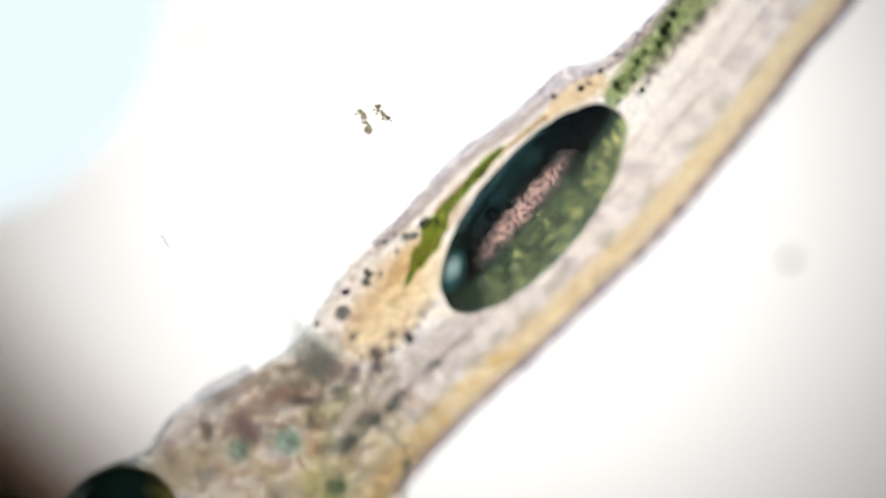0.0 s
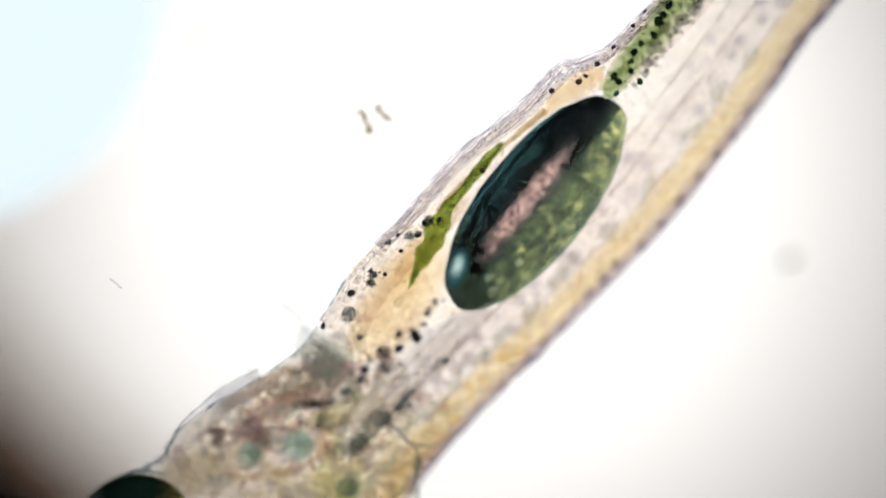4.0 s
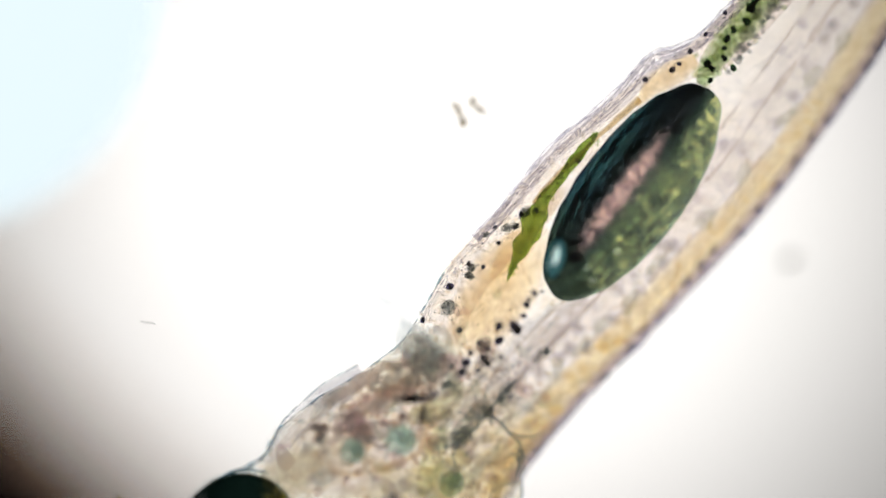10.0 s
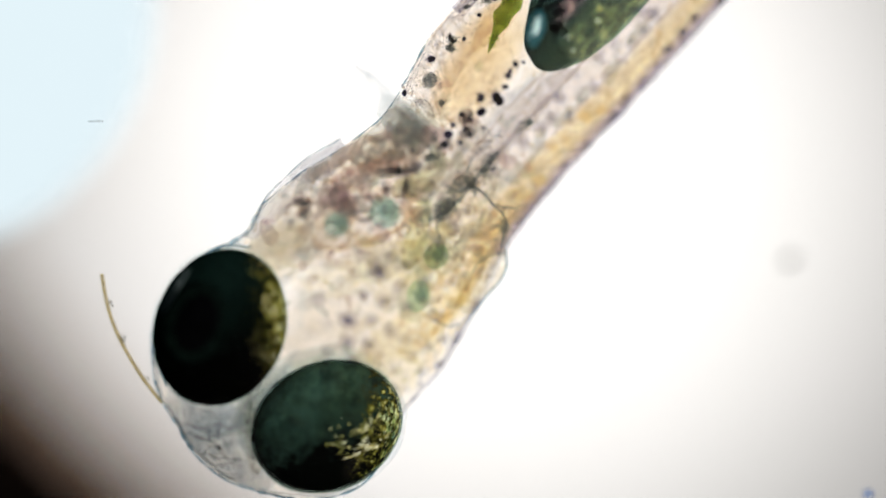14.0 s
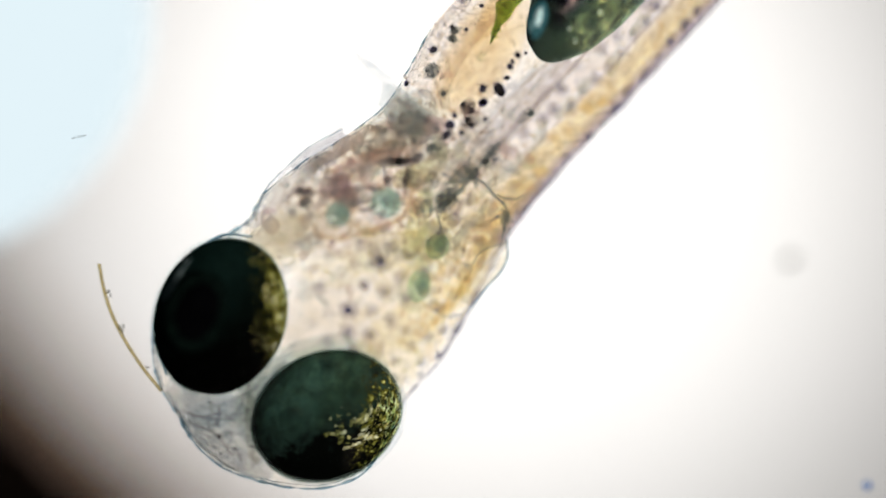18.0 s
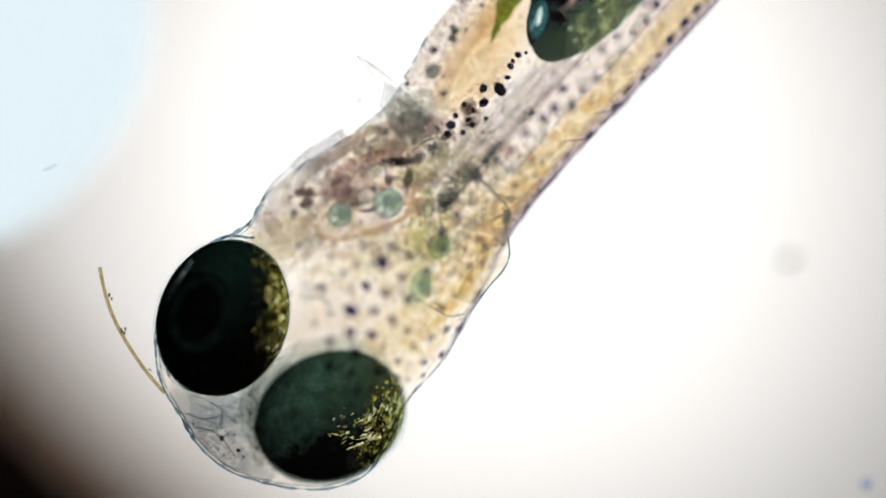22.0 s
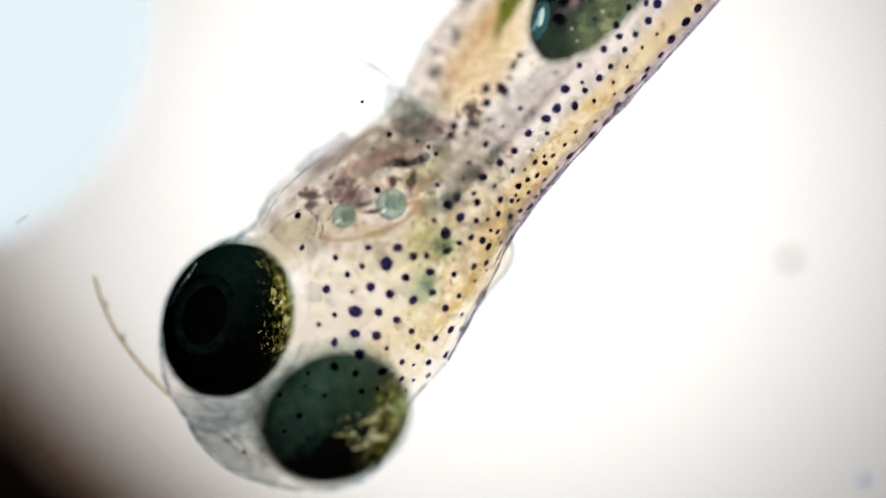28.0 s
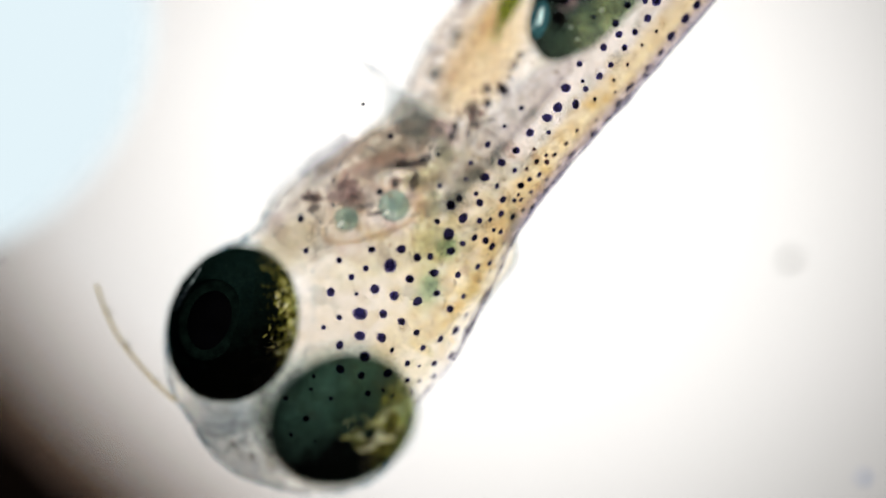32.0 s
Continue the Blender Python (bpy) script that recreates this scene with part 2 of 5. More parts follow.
M_CORNEA = tissue("cornea", (0.95, 0.96, 0.96), (0.86, 0.90, 0.92), 40, 9, 0.0001, grain=0.12)
M_OTOLITH = tissue("otolith", (0.66, 0.82, 0.80), (0.54, 0.72, 0.71), 20, 6, 0.007, grain=0.2)
M_DEEPSTONE = tissue("deep_otolith", (0.84, 0.92, 0.84), (0.62, 0.76, 0.66), 18, 6, 0.004, grain=0.25)
M_RIM = tissue("otolith_rim", (0.68, 0.82, 0.82), (0.52, 0.68, 0.70), 14, 5, 0.004)
def halo_spot(name, core, halo):
    """Dark heart of a pigment cell that thins out to a tinted fringe."""
    m, nt, out = nodes_of(name)
    co = nt.nodes.new("ShaderNodeTexCoord")
    fl = nt.nodes.new("ShaderNodeVectorMath")
    fl.operation = "MULTIPLY"
    fl.inputs[1].default_value = (1, 1, 0)
    ln = nt.nodes.new("ShaderNodeVectorMath")
    ln.operation = "LENGTH"
    nt.links.new(co.outputs["Object"], fl.inputs[0])
    nt.links.new(fl.outputs[0], ln.inputs[0])
    ns = nt.nodes.new("ShaderNodeTexNoise")
    ns.inputs["Scale"].default_value = 3.0
    nt.links.new(co.outputs["Object"], ns.inputs["Vector"])
    r = maths(nt, "ADD", ln.outputs["Value"], maths(nt, "MULTIPLY", maths(nt, "SUBTRACT", ns.outputs["Fac"], 0.5), 0.5))
    clear_shader(nt, out, ramp_of(nt, r, [(0.66, root(core)), (0.84, root(tuple(0.65 * a + 0.35 * b for a, b in zip(core, halo)))), (1.0, root(halo))]), (0.01, 0.008, 0.03), 0.0, 0.0)
    return m


M_BLOT = halo_spot("black_pigment", (0.011, 0.011, 0.032), (0.40, 0.38, 0.50))
M_RUST = halo_spot("rust_spot", (0.035, 0.014, 0.03), (0.60, 0.42, 0.38))
M_SPOT = halo_spot("pigment_spot", (0.018, 0.016, 0.098), (0.52, 0.48, 0.74))

larva = thing("fish_larva", "translucent spotted fish larva with dark eyes lying on glass", "fish larva")

# cross-sections: left edge x, y, right edge x, y, half-height in mm
SECTIONS = (
    (352, 782, 408, 832, 0.05), (324, 735, 470, 856, 0.10), (297, 690, 530, 866, 0.14),
    (284, 640, 595, 864, 0.17), (285, 575, 655, 838, 0.19), (309, 510, 698, 772, 0.20), (362, 447, 730, 710, 0.21),
    (440, 404, 793, 638, 0.21), (474, 348, 834, 562, 0.21), (545, 290, 872, 492, 0.21),
    (612, 248, 902, 428, 0.20), (682, 194, 958, 350, 0.19), (726, 128, 1034, 262, 0.18), (766, 52, 1105, 186, 0.18),
    (828, -18, 1185, 98, 0.18), (914, -119, 1314, -48, 0.17), (1012, -214, 1428, -205, 0.16),
    (1112, -300, 1510, -330, 0.15))
TAIL = (
    (1190, -352, 1558, -405, 0.145), (1275, -445, 1600, -462, 0.14), (1370, -560, 1672, -570, 0.125), (1470, -700, 1745, -700, 0.11),
    (1590, -860, 1820, -845, 0.09), (1720, -1030, 1900, -1000, 0.07), (1850, -1200, 1985, -1165, 0.05), (1960, -1350, 2060, -1310, 0.03),
    (2040, -1440, 2090, -1410, 0.012))


def edges_z(i, n):
    """Heights of the left and right flank: the back is turned towards the objective."""
    return 0.20, 0.26 + 0.04 * min(1, i / (0.5 * n))


def body_shell(inset, shrink, n=90, sides=28):
    rings = []
    path = glide(SECTIONS + TAIL, n)
    for i, s in enumerate(path):
        zl, zr = edges_z(i, n)
        L, R = q(s[0], s[1], zl), q(s[2], s[3], zr)
        c, h = (L + R) / 2, (R - L) / 2
        h = h * max(0.1, 1 - inset * U * MM / max(h.length, 1e-9))
        rings.append([c + h * math.cos(a) + Vector((0, 0, math.sin(a) * max(0.004, s[4] - shrink) * MM))
                      for a in (2 * math.pi * k / sides for k in range(sides))])
    return loft(rings)


from mathutils.bvhtree import BVHTree

bm = body_shell(0, 0)
bm.normal_update()
bmesh.ops.recalc_face_normals(bm, faces=bm.faces)
SKIN_TREE = BVHTree.FromBMesh(bm)
part("skin", bm, M_SKIN, larva)


def on_skin(x, y):
    hit = SKIN_TREE.ray_cast(q(x, y, 2.0), Vector((0, 0, -1)))
    return (hit[0], hit[1]) if hit[0] else (q(x, y, 0.25), Vector((0, 0, 1)))


# edge lines of the skin along both flanks: refraction's dark outline built as tubes
ALL = SECTIONS + TAIL


def edge_line(pts, z, off, width, seed, n=160, wave=3.0):
    """A thin uneven line beside an edge; off: how far inside it runs, in plan units."""
    path = glide(pts, n)
    made = []
    for i, p in enumerate(path):
        d = path[min(i + 1, n - 1)] - path[max(i - 1, 0)]
        d = d / max(1e-6, math.hypot(d[0], d[1]))
        w = off + wave * noise.noise((i * 0.13, seed, 0.3)) + 0.5 * wave * noise.noise((i * 0.5, seed, 7.3))
        made.append((p[0] - d[1] * w, p[1] + d[0] * w, z, width * max(0.15, 0.75 + 1.3 * noise.noise((i * 0.21, seed, 4.0))), 0.004))
    return tube(made, n, 6)


for off, width, seed in ((0.5, 2.9, 1), (6, 0.8, 2)):
    part("skin_edge", edge_line([s[:2] for s in ALL[:9]], 0.275, off, width, seed, 160, 1.4), M_EDGE, larva, "grey-blue skin edge")
    part("skin_edge", edge_line([s[:2] for s in ALL[8:14]], 0.20, off, 0.5 * width, seed + 2.5, 160, 1.4), M_EDGE, larva, "grey-blue skin edge")
    part("skin_edge", edge_line([s[2:4] for s in ALL[7:]], 0.36, -off, 1.3 * width, seed + 5, 160, 1.6), M_BACKEDGE, larva, "dark grey skin edge")
part("cheek_edge", edge_line([s[2:4] for s in ALL[4:9]], 0.30, -1, 2.2, 15, 80, 1.6), M_BACKEDGE, larva, "grey skin edge of the cheek")
part("snout_edge", edge_line(((324, 735), (342, 768), (372, 805), (415, 838), (470, 856)), 0.265, -1, 3.0, 9, 40, 1.4), M_EDGE, larva)
part("snout_edge", edge_line(((324, 735), (342, 768), (372, 805), (415, 838), (470, 856)), 0.265, -6, 1.0, 10, 40, 1.4), M_EDGE, larva)
for off, width in ((0, 2.6), (6, 0.9)):
    part("skin_edge", edge_line(((470, 856), (530, 867), (595, 866), (658, 840), (702, 775), (716, 735)), 0.225, -off, width, 31 + off, 70, 1.4), M_EDGE, larva, "grey-blue skin edge")
for k in range(6):
    part("belly_fibre", edge_line([trunk(x, y) for x, y in ((690, 428), (745, 372), (800, 302), (850, 250), (900, 212), (950, 168), (985, 128), (1015, 104), (1055, 94), (1092, 76), (1132, 38), (1178, -10), (1240, -80))],
        .15 + .01 * (k % 3), 1 + 4.6 * k, 2.3 - 0.1 * k, 20 + 3.7 * k, 160, 4.0), M_FIBRE, larva)
for k in range(3):
    part("belly_fibre", edge_line([trunk(x, y) for x, y in ((600, 582), (612, 540), (650, 480), (700, 420), (750, 368))], .16, 3 + 5 * k, 1.0, 40 + k, 70), M_FIBRE, larva)


THIN = 0.50        # how dense the flesh is


def thin(c):
    return tuple(v ** THIN for v in c)


def inside(p):
    return SKIN_TREE.ray_cast(Vector((p.x, p.y, 2 * MM)), Vector((0, 0, -1)))[0] is not None


def tucked(bm, rings):
    """Pull what would stick out of the skin back towards the middle of its ring."""
    for mid, verts in rings:
        for v in verts:
            f, o = 1.0, v.co.copy()
            while not inside(v.co) and f > 0.1:
                f -= 0.04
                v.co = Vector((mid.x + (o.x - mid.x) * f, mid.y + (o.y - mid.y) * f, o.z))
            if f < 1.0:
                f -= 0.05
                v.co = Vector((mid.x + (o.x - mid.x) * f, mid.y + (o.y - mid.y) * f, mid.z + (o.z - mid.z) * f))
    return bm


def flesh(name, x, y, z, a, b, c, angle, pale, deep, rough=0.25, seed=1.0, label="", size=45, fine=8, grain=0.22, wave=60.0):
    """A soft mass that thins out to its rim."""
    m = tissue(name, thin(pale), thin(deep), size, fine, 0.001, grain=grain, lens=(z, c))
    bm = ball(x, y, z, a, b, c, angle, rough, seed, 20, 40, wave)
    return part(name, tucked(bm, [(q(x, y, z), bm.verts)]), m, larva, label)


def cord(name, pts, pale, deep, rough=0.2, seed=1.0, label="", size=40, fine=8, grain=0.22, n=70):
    m = tissue(name, thin(pale), thin(deep), size, fine, 0.001, grain=grain, lens=(pts[0][2], max(p[4] for p in pts)))
    bm = tube(pts, n, 20, rough, seed)
    bm.verts.ensure_lookup_table()
    rings = [bm.verts[20 * i:20 * i + 20] for i in range(n)]
    return part(name, tucked(bm, [(sum((v.co for v in r), Vector()) / 20, r) for r in rings]), m, larva, label)


# flesh inside, from the head backwards
flesh("snout_flesh", 405, 768, .24, 130, 100, .09, 125, (.52, .56, .57), (.26, .31, .35), .15, 3, "pale blue-grey snout", 24, 6, .4)
flesh("brow", 474, 694, .26, 76, 34, .06, 48, (.66, .67, .65), (.48, .50, .49), .3, 47, "", 20, 5, .3)
flesh("snout_patch", 396, 738, .28, 52, 26, .03, 12, (.70, .77, .82), (.50, .58, .66), .4, 23, "blue-grey patch on the snout", 18, 5, .3)
flesh("snout_band", 462, 760, .27, 74, 17, .03, 96, (.82, .80, .72), (.66, .65, .58), .4, 27, "", 14, 4, .3)
flesh("ear_bed", 640, 392, .22, 118, 62, .08, 18, (.84, .77, .72), (.68, .61, .56), .3, 29, "rosy tissue round the ear stones", 30, 6, .25)
flesh("shoulder_tissue", 800, 262, .22, 96, 52, .08, 45, (.85, .81, .77), (.70, .67, .64), .3, 43, "", 26, 6, .3)
flesh("forebrain", 560, 640, .24, 150, 110, .14, 50, (.93, .90, .87), (.84, .80, .76), .2, 2)
flesh("brain", 650, 540, .25, 180, 125, .15, 52, (.94, .88, .80), (.88, .80, .70), .2, 2, "pale cream brain", 70)
flesh("hindbrain", 790, 470, .25, 190, 95, .14, 56, (.985, .945, .81), (.95, .87, .68), .35, 5, "yellow hindbrain", 40)
flesh("brain_edge", 690, 640, .24, 150, 60, .12, 48, (.96, .90, .70), (.88, .77, .52), .3, 8, "", 36)
flesh("shoulder", 850, 350, .24, 130, 90, .13, 48, (.96, .91, .82), (.86, .79, .69), .3, 6, "", 36)
flesh("gill_basket", 600, 330, .25, 170, 84, .12, 38, (.93, .87, .83), (.76, .70, .66), .3, 7, "pink-grey gills", 34)
flesh("cheek", 545, 400, .24, 110, 66, .11, 40, (.86, .81, .70), (.66, .63, .53), .3, 4, "olive-beige cheek", 34)
flesh("cheek_rim", 500, 428, .24, 74, 38, .08, 34, (.84, .80, .67), (.66, .63, .50), .4, 51, "", 22, 5, .3)
flesh("throat", 720, 225, .25, 85, 48, .10, 36, (.62, .64, .60), (.34, .36, .34), .4, 9, "", 22)
flesh("liver", 690, 262, .25, 85, 40, .10, 20, (.82, .75, .64), (.54, .49, .42), .4, 11, "", 22)
for k, (hx, hy, ha, hb, hg) in enumerate(((600, 332, 30, 20, 25), (615, 345, 22, 14, 60), (590, 345, 18, 12, 10), (612, 322, 20, 12, -20))):
    flesh("heart_wall", hx, hy, .32 + .01 * k, ha, hb, .04, hg, (.73, .63, .65), (.47, .39, .43), .4, 3 + k, "", 12, 5, .4, 16)
flesh("gut", 858, 96, .17, 136, 64, .12, 57, (.89, .68, .36), (.78, .52, .22), .14, 4, "pale orange gut", 50)
flesh("gut_fold", 905, -12, .17, 110, 26, .08, 55, (.95, .80, .54), (.88, .70, .44), .3, 14, "", 30)
flesh("trunk_flesh", 1000, 130, .24, 460, 190, .15, 48, (.97, .94, .92), (.93, .89, .885), .15, 12, "", 60)
flesh("tail_flesh", 1370, -330, .24, 500, 190, .14, 52, (.965, .935, .91), (.92, .875, .87), .15, 13, "", 60)
MUSCLE = [(752, 604, .27, 5, .02)] + [(m[2] - 26, m[3] - 23, .27, w, .11) for m, w in zip(ALL[8:24], (12, 18, 24, 28, 27, 26, 26, 27, 28, 28, 27, 25, 22, 18, 14, 10))]
cord("muscle_band", MUSCLE, (.93, .79, .46), (.82, .65, .33), .25, 1, "yellow muscle band", 34, 6)
cord("spinal_muscle", [(800, 390, .27, 12, .01), (845, 335, .27, 34, .05), (905, 272, .27, 44, .10), (985, 180, .27, 52, .13), (1090, 75, .27, 58, .13), (1190, -40, .27, 60, .13),
     (1290, -170, .27, 64, .12), (1390, -330, .27, 60, .12), (1500, -490, .27, 50, .1), (1640, -700, .27, 40, .08), (1830, -1000, .27, 24, .05)],
     (.985, .96, .965), (.925, .875, .90), .2, 6, "pale lilac muscle", 26, 7, .22)
# ridge along the back, and the long seams between the muscles
cord("dorsal_ridge", [(m[2] - 12, m[3] + 3, .30, 17, .03) for m in ALL[10:24]], (.66, .58, .64), (.44, .38, .47), .3, 4, "", 24, 6, .3)
for off, w, zz in ((-62, 3.2, .25), (-112, 4.5, .22), (-150, 3.0, .2)):
    part("muscle_seam", edge_line([(r[2], r[3]) for r in ALL[11:24]], zz, off, w, off * .1), M_SEAM, larva)
flesh("fin_root", 722, 196, .29, 58, 34, .04, -44, (.84, .86, .86), (.62, .64, .65), .5, 3, "blue-grey fin root", 11, 4, .35, 20.0)
cord("kidney_duct", [(752, 340, .25, 8, .01), (790, 306, .25, 22, .03), (845, 256, .25, 32, .05), (905, 196, .25, 32, .05), (960, 138, .25, 26, .05), (1015, 84, .25, 14, .03), (1060, 36, .25, 6, .02)],
     (.78, .76, .78), (.58, .57, .61), .35, 2, "grey translucent kidney", 26, 7, .3)
cord("kidney_duct", [(800, 345, .26, 4, .01), (850, 300, .26, 12, .03), (915, 232, .26, 12, .03), (985, 152, .26, 9, .03), (1045, 84, .26, 4, .02)], (.84, .81, .82), (.68, .66, .68), .4, 12, "", 20)

# swim bladder
BL = (*trunk(974, 354),)
BA = 54.5


def bladder_wall():
    m, nt, out = nodes_of("bladder_wall")
    u, v = across(nt, q(*BL), BA, 230, 94)
    n1, n2 = noise_of(nt, 26, 4, 0.6), noise_of(nt, 9, 4, 0.65, (2, 7, 0))
    # refraction is painted into the tint: dark left side, pale window; green is pigment
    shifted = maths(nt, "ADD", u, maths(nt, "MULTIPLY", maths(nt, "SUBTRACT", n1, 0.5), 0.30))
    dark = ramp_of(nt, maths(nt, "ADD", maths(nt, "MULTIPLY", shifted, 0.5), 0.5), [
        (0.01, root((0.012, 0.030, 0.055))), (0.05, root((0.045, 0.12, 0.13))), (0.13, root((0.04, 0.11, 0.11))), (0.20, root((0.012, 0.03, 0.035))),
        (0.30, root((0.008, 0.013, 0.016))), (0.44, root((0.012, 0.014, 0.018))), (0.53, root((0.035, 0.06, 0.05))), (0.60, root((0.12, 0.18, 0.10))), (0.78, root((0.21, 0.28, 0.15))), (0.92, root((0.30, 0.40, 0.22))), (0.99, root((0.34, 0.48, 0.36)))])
    cu = nt.nodes.new("ShaderNodeCombineXYZ")
    nt.links.new(maths(nt, "MULTIPLY", u, 17.0), cu.inputs[0])
    nt.links.new(maths(nt, "MULTIPLY", v, 3.0), cu.inputs[1])
    st = nt.nodes.new("ShaderNodeTexNoise")
    st.inputs["Scale"].default_value, st.inputs["Detail"].default_value = 1.0, 5.0
    nt.links.new(cu.outputs[0], st.inputs["Vector"])
    dark = mixed(nt, 1.0, dark, ramp_of(nt, st.outputs["Fac"], [(0.34, (0.70, 0.74, 0.76)), (0.5, (0.95, 0.95, 0.95)), (0.66, (1.18, 1.15, 1.1))]), "MULTIPLY")
    dark = mixed(nt, 1.0, dark, ramp_of(nt, noise_of(nt, 34, 5, 0.65, (5, 2, 9)), [(0.36, (0.55, 0.58, 0.75)), (0.50, (0.9, 0.9, 0.95)), (0.66, (1.3, 1.25, 1.3))]), "MULTIPLY")
    mottle = ramp_of(nt, n2, [(0.34, (0.62, 0.74, 0.76)), (0.52, (1, 1, 1)), (0.68, (1.25, 1.22, 0.9))])
    n3 = noise_of(nt, 24, 2, 0.5, (1, 3, 6))
    blotch = maths(nt, "MULTIPLY", maths(nt, "GREATER_THAN", shifted, 0.16), 1.0)
    top_end = maths(nt, "MULTIPLY", maths(nt, "GREATER_THAN", v, 0.45), maths(nt, "MULTIPLY", maths(nt, "SUBTRACT", v, 0.45), 0.40))
    bright = ramp_of(nt, maths(nt, "ADD", n3, top_end), [(0.54, (0, 0, 0)), (0.70, (0.95, 0.95, 0.95))])
    dark = mixed(nt, maths(nt, "MULTIPLY", blotch, bright), dark, root((0.62, 0.64, 0.34)))
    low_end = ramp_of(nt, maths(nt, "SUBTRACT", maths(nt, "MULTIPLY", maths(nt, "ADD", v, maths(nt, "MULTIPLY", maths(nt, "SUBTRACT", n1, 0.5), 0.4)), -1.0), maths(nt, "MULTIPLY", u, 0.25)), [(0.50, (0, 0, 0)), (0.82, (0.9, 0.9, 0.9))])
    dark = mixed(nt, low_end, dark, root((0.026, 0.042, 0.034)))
    wall = mixed(nt, 0.9, dark, mottle, "MULTIPLY")
    uu = maths(nt, "DIVIDE", maths(nt, "SUBTRACT", maths(nt, "ADD", u, maths(nt, "MULTIPLY", maths(nt, "SUBTRACT", n1, 0.5), 0.50)), -0.14), 0.25)
    vv = maths(nt, "DIVIDE", maths(nt, "ADD", v, 0.05), 0.66)
    oval = maths(nt, "ADD", maths(nt, "MULTIPLY", uu, uu), maths(nt, "MULTIPLY", vv, vv))
    inside = ramp_of(nt, oval, [(0.25, (1, 1, 1)), (1.15, (0, 0, 0))])
    pane = ramp_of(nt, n2, [(0.38, root((0.72, 0.56, 0.52))), (0.50, root((0.52, 0.38, 0.37))), (0.60, root((0.12, 0.08, 0.10)))])
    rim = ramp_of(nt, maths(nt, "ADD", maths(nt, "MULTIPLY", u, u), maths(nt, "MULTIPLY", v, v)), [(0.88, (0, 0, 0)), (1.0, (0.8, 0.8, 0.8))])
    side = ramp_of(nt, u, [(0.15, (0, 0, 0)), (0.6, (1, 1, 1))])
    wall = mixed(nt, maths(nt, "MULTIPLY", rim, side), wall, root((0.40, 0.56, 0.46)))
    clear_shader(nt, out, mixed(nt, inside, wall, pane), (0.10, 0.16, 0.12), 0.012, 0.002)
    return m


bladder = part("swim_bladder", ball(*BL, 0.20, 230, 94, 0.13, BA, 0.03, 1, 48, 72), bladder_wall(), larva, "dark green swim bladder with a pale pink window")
# refracted highlights painted as pale flat balls, the first over a teal halo
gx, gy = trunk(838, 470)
part("sheen", ball(gx, gy, 0.322, 34, 15, 0.004, 78, 0.3, 2), opaque("teal_sheen", (0.05, 0.15, 0.18), (0.012, 0.05, 0.065), 14, 0.3), bladder, "teal sheen painted round a highlight")
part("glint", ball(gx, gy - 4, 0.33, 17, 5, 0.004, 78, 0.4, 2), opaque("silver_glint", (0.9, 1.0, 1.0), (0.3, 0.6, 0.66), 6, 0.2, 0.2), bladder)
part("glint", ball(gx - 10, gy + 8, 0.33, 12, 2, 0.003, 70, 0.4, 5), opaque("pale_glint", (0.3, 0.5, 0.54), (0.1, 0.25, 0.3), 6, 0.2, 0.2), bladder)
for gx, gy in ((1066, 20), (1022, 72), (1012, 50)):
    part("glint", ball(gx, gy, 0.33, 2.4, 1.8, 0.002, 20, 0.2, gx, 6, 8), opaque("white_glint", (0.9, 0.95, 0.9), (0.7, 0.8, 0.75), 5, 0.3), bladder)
# dark outline that refraction gives the gas, built as a tinted tube
part("bladder_rim", tube([(*trunk(1090, 168), .2, 3, .02), (*trunk(1004, 208), .2, 5, .03), (*trunk(938, 278), .2, 6, .03), (*trunk(876, 367), .2, 6, .03), (*trunk(838, 448), .2, 5, .03), (*trunk(833, 495), .2, 2, .02)], 40, 8, 0.2),
     tissue("bladder_rim", (0.30, 0.42, 0.46), (0.12, 0.2, 0.24), 20, 6, 0.006), bladder)

# gall, green gut, belly wall
def strip(pts, z, h):
    return [(*trunk(x, y), z, w, h) for x, y, w in pts]


part("gall_bladder", tube(strip([(752, 510, 1), (763, 482, 8), (782, 444, 16), (800, 405, 18), (822, 366, 11), (846, 332, 8), (872, 300, 9), (896, 268, 7), (915, 248, 2)], .18, .02), 60, 12, 0.7, 3), M_GREEN, larva, "leaf-shaped green gall bladder")
cord("gall_duct", strip([(800, 372, 4), (822, 346, 6), (850, 318, 6), (880, 290, 5), (912, 258, 4), (950, 225, 6), (990, 190, 7)], .18, .02), (.52, .36, .14), (.30, .20, .08), .5, 9, "", 14)
cord("hind_gut", strip([(1098, 165, 10), (1120, 127, 22), (1148, 86, 25), (1185, 42, 29), (1222, -6, 32), (1275, -70, 32), (1340, -170, 28), (1400, -270, 20)], .18, .05), (.30, .42, .16), (.14, .25, .08), .4, 8, "green hind gut", 20, 6, .3)
part("fat_pad", tube(strip([(985, 200, 6), (1015, 165, 18), (1055, 140, 22), (1090, 120, 14)], .2, .04), 24, 10, 0.3), M_BELLY, larva)

